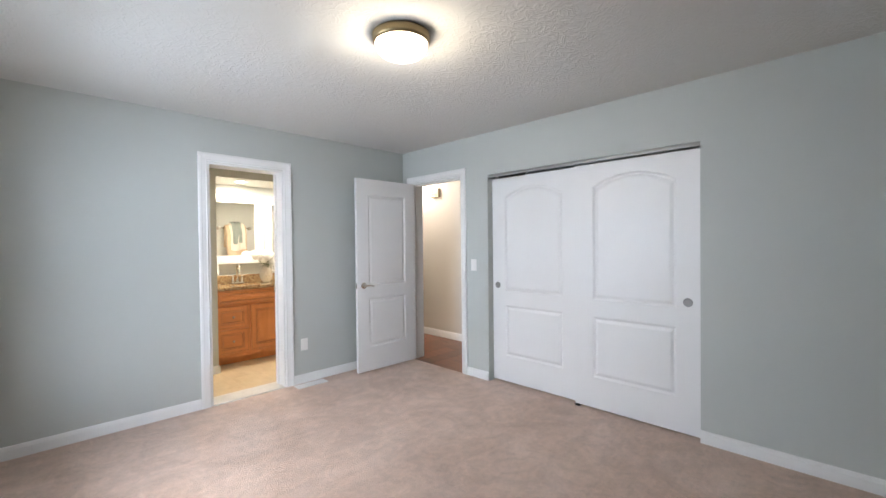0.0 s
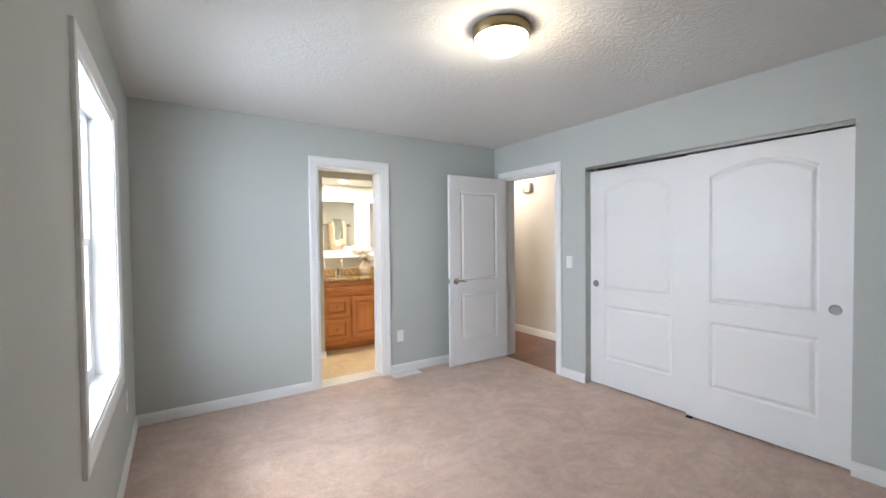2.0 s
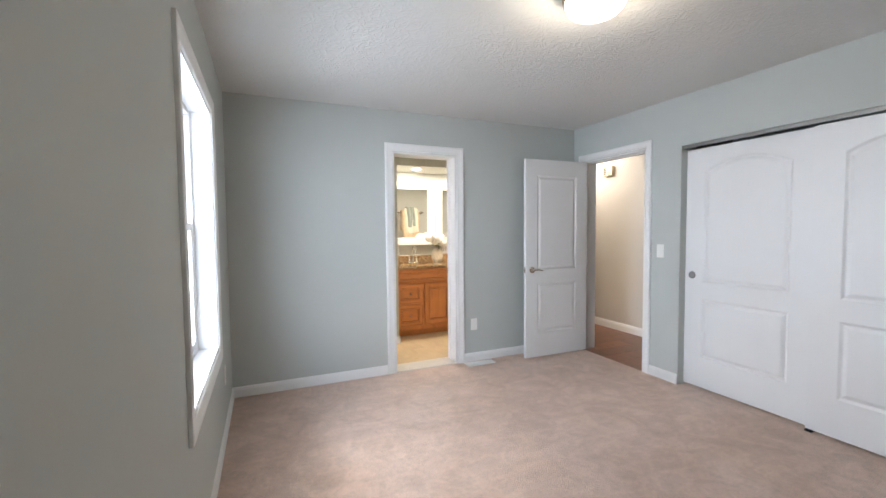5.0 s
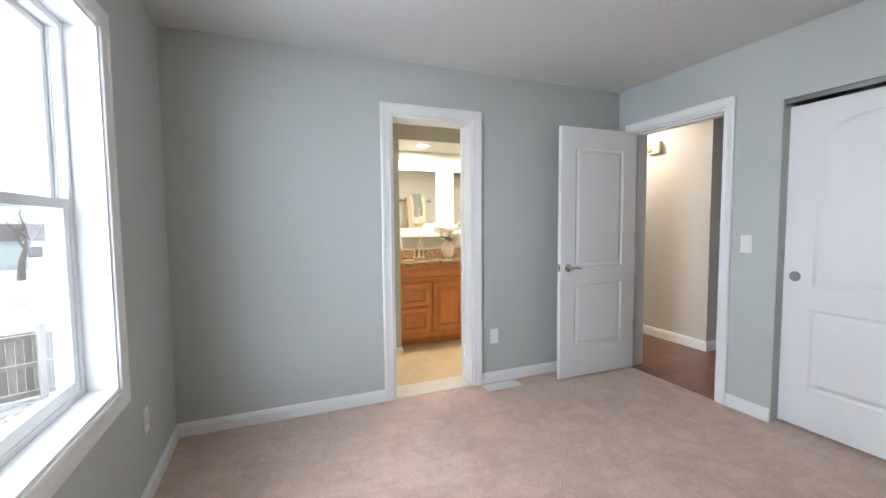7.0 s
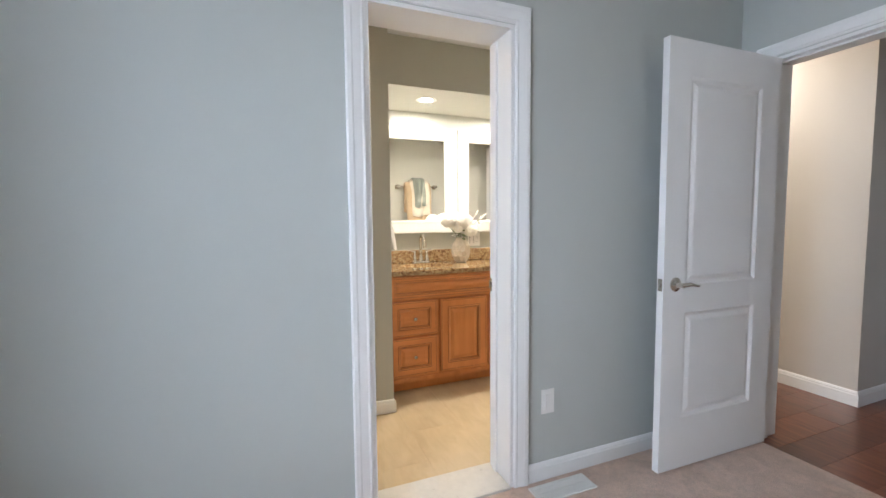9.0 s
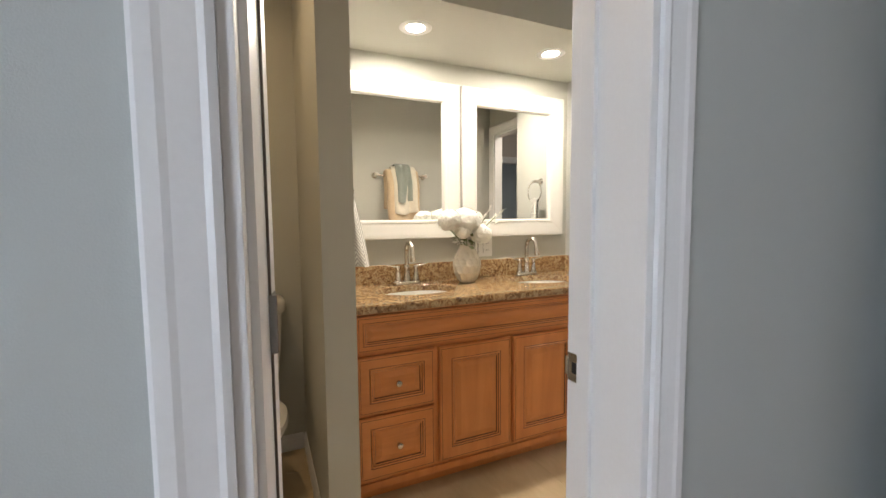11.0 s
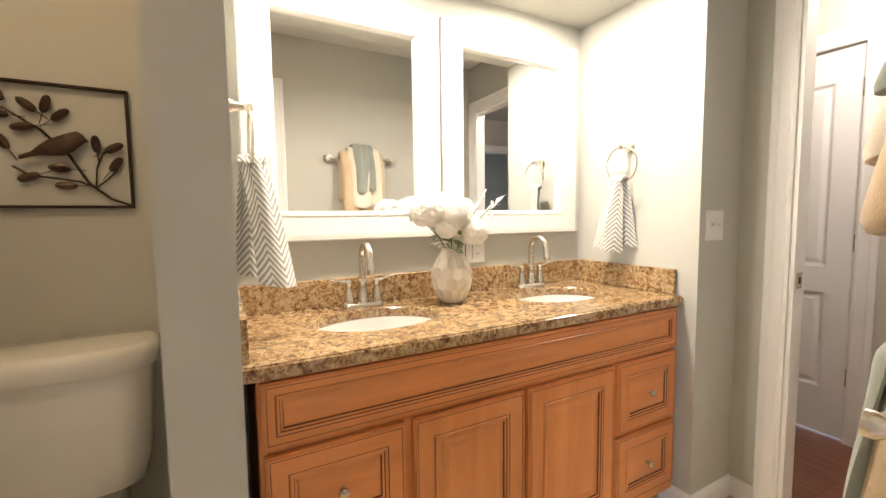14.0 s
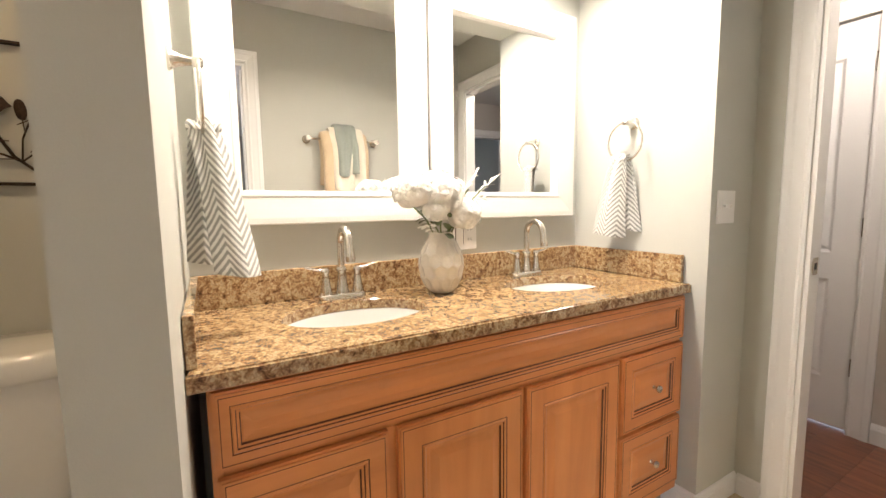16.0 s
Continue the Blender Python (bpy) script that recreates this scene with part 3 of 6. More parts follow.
# open bedroom door: hinged at the hall doorway's left jamb, swung against the bathroom wall
DW, DH = 0.775, 2.022
door = thing("bedroom_door", 0.172, YC - 0.006, 0.012, "white two-panel bedroom door standing wide open on the carpet", "door", rz=-90 - 0.8)
leaf = part("leaf", panelled(DW, DH, 0.035, [(0.14, DW - 0.14, 0.90, 1.86, 0.0), (0.14, DW - 0.14, 0.25, 0.765, 0.0)], MOULD, both=True), DOORW, door)
for s, y in ((-1, 0.0), (1, 0.035)):
    lever_handle(leaf, DW - 0.075, y, 0.905, s)
for ob in [o for o in leaf.children][:2]:
    ob.matrix_local = Matrix.Translation((DW - 0.075, 0, 0)) @ Matrix.Diagonal((-1, 1, 1, 1)) @ Matrix.Translation((-(DW - 0.075), 0, 0))
part("latch_plate", boxes((DW - 0.0005, DW + 0.0015, 0.006, 0.029, 0.876, 0.934), (DW, DW + 0.008, 0.012, 0.023, 0.896, 0.914), bevel=0.0008), NICKEL, leaf, "nickel latch plate on the door's edge")


def hinge(parent, x, y, z, rz=0.0, label="nickel butt hinge", leaf=True):
    bm = bmesh.new()
    tube(bm, [(0, 0, -0.044), (0, 0, 0.044)], 0.006, 12)
    tube(bm, [(0, 0, 0.044), (0, 0, 0.048)], [0.004, 0.002], 12)
    if leaf:
        box(bm, 0.004, 0.038, -0.0012, 0.0012, -0.0435, 0.0435, 0.001, 1)
    for zz in (-0.03, 0.0, 0.03) if leaf else ():
        tube(bm, [(0.022, -0.0022, zz), (0.022, -0.0010, zz)], 0.0042, 8)
    ob = part("hinge", bm, NICKEL, parent, label, 40)
    ob.matrix_local = pose(x, y, z, 0, 0, rz)
    return ob


for z in (0.2, 1.02, 1.83):
    hinge(door, 0.002, -0.006, z, 90)

# sliding closet doors
cd = panelled(0.915, 1.958, 0.034, [(0.155, 0.76, 0.87, 1.86, 0.085), (0.155, 0.76, 0.245, 0.735, 0.0)], MOULD)


PULL = mat("grey_satin_metal", (0.27, 0.265, 0.26), 0.45, 0.8, var=0.08, scale=20, fine=200)


def cup_pull(parent, x, z):
    bm = bmesh.new()
    lathe(bm, [(0.0, -0.0010), (0.019, -0.0010), (0.0225, -0.0014), (0.025, -0.0034), (0.029, -0.0036), (0.0305, 0.0)], 28)
    for v in bm.verts:
        v.co = Vector((x + v.co.x, v.co.z, z + v.co.y))
    bmesh.ops.recalc_face_normals(bm, faces=bm.faces[:])
    return part("pull", bm, PULL, parent, "round satin nickel cup pull", 40)


front = thing("closet_door", 2.172, 3.493, 0.014, "white sliding closet door with arched upper panel, overlapping its neighbour", "closet door", "sliding closet doors")
part("leaf", cd.copy(), DOORW, front)
cup_pull(front, 0.915 - 0.084, 0.912)
rear = thing("closet_door", 1.279, 3.535, 0.014, "white sliding closet door running behind its neighbour in the track", "closet door", "sliding closet doors")
part("leaf", cd, DOORW, rear)
cup_pull(rear, 0.068, 0.925)
track = tagged(new("closet_track"), "satin aluminium sliding track along the closet's head", "door track", kind="structure")
part("fascia", boxes((CL[0] + 0.002, CL[1] - 0.002, 3.474, 3.480, 1.984, CL[3] - 0.001), bevel=0.0012), TRACK, track)
part("channel", boxes((CL[0] + 0.002, CL[1] - 0.002, 3.484, 3.555, 2.002, CL[3] - 0.001)), DARKMETAL, track)
part("floor_guide", boxes((2.175, 2.215, 3.475, 3.56, 0.0, 0.012), bevel=0.002), BLACK, track)
structure("closet_reveal", boxes((CL[0] - 0.02, CL[0] + 0.001, YC + 0.001, 3.56, 0, CL[3]), (CL[1] - 0.001, CL[1] + 0.02, YC + 0.001, 3.56, 0, CL[3])), WALL, "painted drywall reveal of the closet", "wall")

# bathroom door folded back inside, seen on its hinge edge
bdoor = thing("bathroom_door", XN - 0.046, 1.411, 0.012, "white bathroom door folded back against the bathroom wall", "door", rz=-102)
bleaf = part("leaf", panelled(0.62, 2.012, 0.035, [(0.105, 0.515, 0.90, 1.85, 0.06), (0.105, 0.515, 0.25, 0.765, 0.0)], MOULD, both=True), DOORW, bdoor)
for z in (0.18, 1.06, 1.82):
    bm = bmesh.new()
    for x0, x1 in ((-0.004, 0.040),):
        box(bm, x0, x1, -0.0016, 0.0, -0.0445, 0.0445)
    es = [e for e in bm.edges if abs(e.verts[0].co.y - e.verts[1].co.y) > 1e-4 and (e.verts[0].co.x < 0.01)]
    bmesh.ops.bevel(bm, geom=es, offset=0.011, segments=5, affect="EDGES")
    tube(bm, [(0.046, -0.003, -0.0445), (0.046, -0.003, 0.0445)], 0.0078, 14)
    for zz in (-0.03, 0.0, 0.03):
        for xx in (0.016,):
            tube(bm, [(xx, -0.0026, zz), (xx, -0.0012, zz)], 0.004, 8)
    for v in bm.verts:
        # leaves lie in the jamb's face: local x runs along the wall's depth, the visible side faces the opening
        v.co = Vector((-0.002 + v.co.y, v.co.x + 0.008, v.co.z))
    hb = part("hinge", bm, PULL, bdoor, "nickel hinge with a rounded leaf on the door's edge", 40)
    hb.matrix_local = pose(0, 0.0, z)

# strike plates let into the jambs
bm = bmesh.new()
loft(bm, [[(-0.118, BD[0] + 0.0165, z), (-0.118, 1.388, z), (XN - 0.001, 1.403, z), (XN - 0.001, BD[0] + 0.0165, z)] for z in (0.0, 2.03)])
bmesh.ops.recalc_face_normals(bm, faces=bm.faces[:])
structure("jamb_bath_rebate", bm, WHITE, "white rebated hinge jamb of the bathroom doorway", "door jamb")
# proud dark strip paints the shade of the gap between jamb and door
structure("jamb_bath_groove", boxes((-0.1895, -0.1765, BD[0] + 0.0165, 1.4045, 0.0, 2.03)), mat("painted_gap_shade", (0.12, 0.10, 0.08), 0.8, var=0.1), "dark strip painted as the shaded gap between hinge jamb and door", "door jamb")


def strike(name, m, label):
    bm = bmesh.new()
    box(bm, -0.02, 0.02, -0.0012, 0.0012, -0.03, 0.03)
    box(bm, -0.026, -0.018, -0.004, 0.0012, -0.02, 0.02, 0.002, 2)
    ob = tagged(bm_object(name, bm, NICKEL, None, 40), label, "strike plate")
    ob.matrix_world = m
    bm = bmesh.new()
    box(bm, -0.007, 0.009, -0.0017, -0.0009, -0.012, 0.012)
    part("latch_hole", bm, BLACK, ob, "dark latch hole")
    return ob


strike("strike_plate", pose(-0.166, BD[1] - 0.0172, 0.915), "brushed nickel strike plate in the bathroom doorway's jamb")
strike("strike_plate", pose(HD[0] + 0.0172, 3.578, 0.945, 0, 0, 90), "brushed nickel strike plate in the hall doorway's jamb")

# hall closet door seen from the bathroom, with its casing
hdoor = thing("hall_closet_door", -1.720, YF + 0.012, 0.012, "white two-panel closet door, closed, in the hall wall", "door")
part("leaf", panelled(0.715, 2.012, 0.035, [(0.11, 0.605, 0.90, 1.85, 0.0), (0.11, 0.605, 0.25, 0.765, 0.0)], MOULD), DOORW, hdoor)
for z in (0.33, 1.03, 1.80):
    hinge(hdoor, 0.7165, -0.007, z, 180, leaf=False)
casing("trim_hall_closet", "y", YF, -1, -1.725, -1.0, 2.033, "white moulded casing round the hall closet door", w=0.085)
edoor2 = thing("hall_end_door", 0.262, 5.252, 0.012, "white door, closed, at the end of the hall", "door")
part("leaf", panelled(0.755, 2.02, 0.035, [(0.115, 0.64, 0.90, 1.86, 0.06), (0.115, 0.64, 0.25, 0.765, 0.0)], MOULD), DOORW, edoor2)
bm = bmesh.new()
lathe(bm, [(0, 0), (0.03, 0), (0.03, 0.006), (0.012, 0.012), (0.012, 0.03), (0.026, 0.042), (0.028, 0.055), (0.018, 0.066), (0, 0.068)], 24)
for v in bm.verts:
    v.co = Vector((0.06 + v.co.x, -v.co.z, 0.93 + v.co.y))
bmesh.ops.recalc_face_normals(bm, faces=bm.faces[:])
part("knob", bm, NICKEL, edoor2, "nickel door knob", 40)
casing("trim_hall_end", "y", 5.25, -1, 0.26, 1.02, 2.043, "white moulded casing round the hall's end door", w=0.07)

# ---- window ----
casing("trim_window", "y", 0.0, 1, WN[0], WN[1], WN[3], "white moulded picture-frame casing round the window", w=0.072, z0=WN[2], sill=True)
win = tagged(new("window_1"), "white vinyl double-hung window with two sashes", "window", kind="structure")
part("liner", boxes((WN[0] - 0.001, WN[0] + 0.012, -0.179, 0.001, WN[2] + 0.014, WN[3] - 0.012), bevel=0.001), WHITE, win)
part("liner", boxes((WN[1] - 0.012, WN[1] + 0.001, -0.179, 0.001, WN[2] + 0.014, WN[3] - 0.012), bevel=0.001), WHITE, win)
part("liner", boxes((WN[0] - 0.001, WN[1] + 0.001, -0.179, 0.001, WN[3] - 0.012, WN[3] + 0.001), bevel=0.001), WHITE, win)
part("window_sill", boxes((WN[0] - 0.001, WN[1] + 0.001, -0.179, 0.002, WN[2] - 0.001, WN[2] + 0.014), bevel=0.001), WHITE, win, "white painted sill")


def sash(name, x0, x1, z0, z1, y0, y1, rail):
    bm = bmesh.new()
    for d in ((x0, x0 + rail, z0, z1), (x1 - rail, x1, z0, z1), (x0 + rail, x1 - rail, z0, z0 + rail * 1.15), (x0 + rail, x1 - rail, z1 - rail * 0.9, z1)):
        box(bm, d[0], d[1], y0, y1, d[2], d[3], 0.003, 2)
    s = part(name, bm, VINYL, win)
    bm = bmesh.new()
    ym = (y0 + y1) / 2
    box(bm, x0 + rail - 0.006, x1 - rail + 0.006, ym - 0.002, ym + 0.002, z0 + rail, z1 - rail * 0.8)
    p = part("pane", bm, GLASS, s, "clear glass pane")
    p.visible_shadow = False
    return s


fx0, fx1, fz0, fz1 = WN[0] + 0.012, WN[1] - 0.012, WN[2] + 0.014, WN[3] - 0.012
bm = bmesh.new()
for d in ((fx0, fx0 + 0.030, fz0, fz1), (fx1 - 0.030, fx1, fz0, fz1), (fx0 + 0.03, fx1 - 0.03, fz0, fz0 + 0.022), (fx0 + 0.03, fx1 - 0.03, fz1 - 0.03, fz1)):
    box(bm, d[0], d[1], -0.177, -0.100, d[2], d[3], 0.002, 1)
part("window_frame", bm, VINYL, win)
for x in (fx0 + 0.03, fx1 - 0.036):
    part("jamb_track", boxes((x, x + 0.006, -0.135, -0.128, fz0 + 0.02, fz1 - 0.03), bevel=0.001), VINYL, win)
sash("lower_sash", fx0 + 0.032, fx1 - 0.032, fz0 + 0.022, 1.385, -0.132, -0.104, 0.040)
sash("upper_sash", fx0 + 0.032, fx1 - 0.032, 1.345, fz1 - 0.031, -0.172, -0.138, 0.034)

# ---- bedroom fittings ----
SHADE = emitter("glowing_opal_glass", (1.0, 0.90, 0.74), 4.0)
BRONZE = mat("aged_brass", (0.30, 0.23, 0.13), 0.42, 0.9, var=0.1, scale=12, fine=200)
LS = 0.9
cl = thing("ceiling_lamp", 2.165, 1.675, H, "flush ceiling lamp with opal glass bowl and brass rim, lit", "ceiling lamp")
bm = bmesh.new()
lathe(bm, [(r * LS, z) for r, z in [(0.0, -0.001), (0.155, -0.001), (0.163, -0.006), (0.165, -0.016), (0.160, -0.026), (0.163, -0.034), (0.158, -0.048), (0.150, -0.052), (0.146, -0.045), (0.0, -0.045)]], 64)
bmesh.ops.recalc_face_normals(bm, faces=bm.faces[:])
part("rim", bm, BRONZE, cl, "aged brass rim", 50)
bm = bmesh.new()
lathe(bm, [(r * LS, z) for r, z in [(0.1475, -0.046), (0.147, -0.060), (0.140, -0.080), (0.122, -0.098), (0.092, -0.111), (0.05, -0.118), (0.0, -0.120)]], 64)
bmesh.ops.recalc_face_normals(bm, faces=bm.faces[:])
sh = part("shade", bm, SHADE, cl, "glowing opal glass bowl", 60)
sh.visible_shadow = False


def plate(name, m, w, h, kind, label, category, group=""):
    """A wall plate facing -y in its own frame: 'toggle2', 'toggle', 'outlet', 'blank', 'gfci'."""
    e = new(name)
    e.matrix_world = m
    tagged(e, label, category, group)
    part("cover", boxes((-w / 2, w / 2, -0.006, 0.0, -h / 2, h / 2), bevel=0.003), PLASTIC, e)

    def bit(nm, material, lab, *d):
        part(nm, boxes(*d, bevel=0.0008), material, e, lab)

    xs = (-0.023, 0.023) if kind in ("toggle2", "gfci") else (0.0,)
    for i, x in enumerate(xs):
        if kind in ("toggle", "toggle2"):
            bit("slot", PLASTIC, "", (x - 0.006, x + 0.006, -0.0068, -0.005, -0.013, 0.013))
            bit("toggle", PLASTIC, "", (x - 0.004, x + 0.004, -0.016, -0.006, 0.0, 0.010))
        elif kind == "rocker":
            bit("rocker", PLASTIC, "", (x - 0.016, x + 0.016, -0.0085, -0.005, -0.033, 0.033))
        elif kind == "outlet" or (kind == "gfci" and i == 1):
            for z in (-0.0195, 0.0195):
                bit("socket", PLASTIC, "", (x - 0.0165, x + 0.0165, -0.0078, -0.005, z - 0.014, z + 0.014))
                bit("socket_slots", BLACK, "dark slots", (x - 0.0075, x - 0.0055, -0.0085, -0.0070, z - 0.003, z + 0.006), (x + 0.0055, x + 0.0075, -0.0085, -0.0070, z - 0.003, z + 0.006))
        elif kind == "gfci":
            bit("rocker", PLASTIC, "", (x - 0.016, x + 0.016, -0.0085, -0.005, -0.033, 0.033))
            bit("rocker_edge", BLACK, "dark gap round the rocker", (x - 0.020, x - 0.016, -0.0072, -0.005, -0.036, 0.036), (x - 0.020, x + 0.019, -0.0072, -0.005, 0.033, 0.037), (x + 0.016, x + 0.019, -0.0072, -0.005, -0.036, 0.033))
    for z in ((-h / 2 + 0.012, h / 2 - 0.012) if kind != "outlet" else (0.0,)):
        bit("screw", PLASTIC, "", (-0.003, 0.003, -0.0068, -0.0055, z - 0.003, z + 0.003))
    return e


plate("light_switch", pose(1.106, YC - 0.0005, 1.130), 0.072, 0.117, "rocker", "white rocker light switch beside the hall doorway", "light switch")
plate("wall_outlet", pose(0.0005, 2.186, 0.376, 0, 0, 90), 0.072, 0.117, "rocker", "white wall plate low beside the bathroom doorway", "wall outlet")
plate("wall_outlet", pose(0.60, 0.0005, 0.385, 0, 0, 180), 0.072, 0.117, "outlet", "painted wall outlet low beside the window", "wall outlet")

# floor register
reg = thing("floor_register", 0.097, 2.205, 0.0005, "white metal floor register with slats set in the carpet", "floor vent")
bm = bmesh.new()
for d in ((-0.055, -0.042, -0.152, 0.152), (0.042, 0.055, -0.152, 0.152), (-0.042, 0.042, -0.152, -0.137), (-0.042, 0.042, 0.137, 0.152)):
    box(bm, d[0], d[1], d[2], d[3], 0.0, 0.007, 0.002, 1)
part("frame", bm, PLASTIC, reg)
part("duct", boxes((-0.042, 0.042, -0.137, 0.137, 0.0, 0.001)), BLACK, reg, "dark duct below the slats")
sl = boxes((-0.042, 0.042, -0.0036, 0.0036, 0.002, 0.006))
sme = None
for i in range(24):
    y = -0.131 + i * 0.262 / 23
    if sme is None:
        ob = part("slat", sl, PLASTIC, reg)
        sme = ob.data
    else:
        ob = new("slat", sme)
        ob.parent = reg
    ob.location = (0, y, 0)
part("slat_bar", boxes((-0.004, 0.004, -0.137, 0.137, 0.003, 0.0066)), PLASTIC, reg)

# door chime high on the hall wall
chime = thing("door_chime", -0.465, YF - 0.001, 2.075, "small cream door chime box with brass grille on the hall wall", "door chime")
CREAM = mat("cream_plastic", (0.62, 0.54, 0.38), 0.4, var=0.04, scale=20, fine=200)
part("body", boxes((-0.08, 0.08, -0.05, 0.0, -0.062, 0.062), bevel=0.006), CREAM, chime)
for dz in (-0.036, -0.012, 0.012, 0.036):
    part("slot", boxes((-0.066, -0.012, -0.0525, -0.049, dz - 0.007, dz + 0.007)), BLACK, chime, "dark sound slot")
part("panel", boxes((0.004, 0.066, -0.054, -0.049, -0.044, 0.044), bevel=0.002), BRONZE, chime, "brass centre panel")

# thresholds
structure("threshold_bath", boxes((XN - 0.01, 0.012, BD[0] + 0.016, BD[1] - 0.016, -0.005, 0.012), bevel=0.004), mat("marble_threshold", (0.66, 0.63, 0.58), 0.3, var=0.08, scale=6, fine=40), "pale marble threshold of the bathroom doorway", "threshold")

# ---- vanity ----
VX, VY0, VY1 = -1.155, 1.722, 3.243     # cabinet's front plane and ends
van = thing("vanity_cabinet", 0, 0, 0, "honey maple double vanity with dark glazed raised panels", "bathroom vanity")
bm = bmesh.new()
for d in ((XV + 0.002, VX - 0.018, VY0, VY0 + 0.016, 0.085, 0.844), (XV + 0.002, VX - 0.018, VY1 - 0.016, VY1, 0.085, 0.844), (XV + 0.002, XV + 0.010, VY0 + 0.016, VY1 - 0.016, 0.085, 0.844), (XV + 0.010, VX - 0.018, VY0 + 0.016, VY1 - 0.016, 0.085, 0.101)):
    box(bm, *d)
box(bm, XV + 0.002, VX - 0.075, VY0 + 0.002, VY1 - 0.002, 0.001, 0.085)
part("body", bm, MAPLE, van)
# face frame
bm = bmesh.new()
for y0, y1, z0, z1 in ((VY0, VY0 + 0.02, 0.085, 0.844), (VY1 - 0.02, VY1, 0.085, 0.844), (2.07, 2.10, 0.13, 0.665), (2.465, 2.49, 0.13, 0.665), (2.875, 2.90, 0.13, 0.665), (VY0 + 0.02, VY1 - 0.02, 0.085, 0.13), (VY0 + 0.02, VY1 - 0.02, 0.664, 0.845), (VY0 + 0.02, 2.07, 0.40, 0.42), (2.90, VY1 - 0.02, 0.385, 0.40)):
    box(bm, VX - 0.0175, VX - 0.001, y0 + 0.0005, y1 - 0.0005, z0, z1, 0.0012, 1)
part("face_frame", bm, MAPLE, van)
part("base_moulding", boxes((VX - 0.001, VX + 0.008, VY0, VY1, 0.085, 0.118), bevel=0.004), MAPLE, van)

RAISED = [(0.0025, 0.001), (0.006, -0.0025), (0.011, -0.0005), (0.0130, 0.0025), (0.019, 0.0025), (0.0215, 0.0075), (0.026, 0.0075), (0.048, 0.0015), (0.051, 0.0015)]
RMI = [1, 0, 0, 1, 0, 1, 0, 0, 0]


def cabinet_front(name, y0, y1, z0, z1, rail, label="", wood=MAPLE):
    w, h = y1 - y0, z1 - z0
    k = min(1.0, (min(w, h) - 2 * rail) / 0.118)
    prof = [(a * k, d) for a, d in RAISED]
    bm = panelled(w, h, 0.019, [(rail, w - rail, rail, h - rail, 0)], prof, mi_profile=RMI)
    # softened outer edge with a glazed line
    es = [e for e in bm.edges if all(abs(v.co.y) < 1e-6 for v in e.verts) and all(v.co.x < 1e-6 or v.co.x > w - 1e-6 or v.co.z < 1e-6 or v.co.z > h - 1e-6 for v in e.verts) and e.calc_length() > 0.05]
    r = bmesh.ops.bevel(bm, geom=es, offset=0.005, segments=2, affect="EDGES")
    ob = part(name, bm, [wood, GLAZE], van, label)
    ob.matrix_local = pose(VX + 0.019, y0, z0, 0, 0, 90)
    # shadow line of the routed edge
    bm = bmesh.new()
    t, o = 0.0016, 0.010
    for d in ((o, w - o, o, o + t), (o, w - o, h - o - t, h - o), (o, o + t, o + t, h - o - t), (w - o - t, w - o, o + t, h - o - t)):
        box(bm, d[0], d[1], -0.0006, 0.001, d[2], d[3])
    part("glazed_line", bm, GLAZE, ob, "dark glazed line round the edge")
    return ob


def knob(parent_front, x, z):
    bm = bmesh.new()
    lathe(bm, [(0, 0), (0.008, 0.0), (0.0055, 0.004), (0.005, 0.012), (0.011, 0.017), (0.0135, 0.021), (0.012, 0.026), (0.006, 0.029), (0, 0.0295)], 22)
    for v in bm.verts:
        v.co = Vector((x + v.co.x, -v.co.z + 0.003, z + v.co.y))
    bmesh.ops.recalc_face_normals(bm, faces=bm.faces[:])
    part("knob", bm, NICKEL, parent_front, "round satin nickel knob", 40)


cabinet_front("false_front", VY0 + 0.008, VY1 - 0.008, 0.682, 0.836, 0.028, wood=MAPLE_LONG)
for y0, y1, z0, z1 in ((1.732, 2.072, 0.418, 0.664), (1.732, 2.072, 0.135, 0.406), (2.896, 3.236, 0.398, 0.664), (2.896, 3.236, 0.122, 0.384)):
    f = cabinet_front("drawer", y0, y1, z0, z1, 0.048, wood=MAPLE_LONG)
    knob(f, (y1 - y0) / 2, (z1 - z0) / 2)
for y0, y1 in ((2.096, 2.470), (2.486, 2.880)):
    cabinet_front("door", y0, y1, 0.135, 0.664, 0.058)
# crown strip under the worktop
part("top_moulding", boxes((VX - 0.001, VX + 0.010, VY0, VY1, 0.838, 0.8455), bevel=0.003), MAPLE, van)

# worktop with two oval cut-outs
SINKS = ((-1.425, 2.10), (-1.425, 2.87))
SRX, SRY = 0.145, 0.205
wt = thing("worktop", 0, 0, 0, "polished brown and gold granite worktop with two oval cut-outs", "worktop")


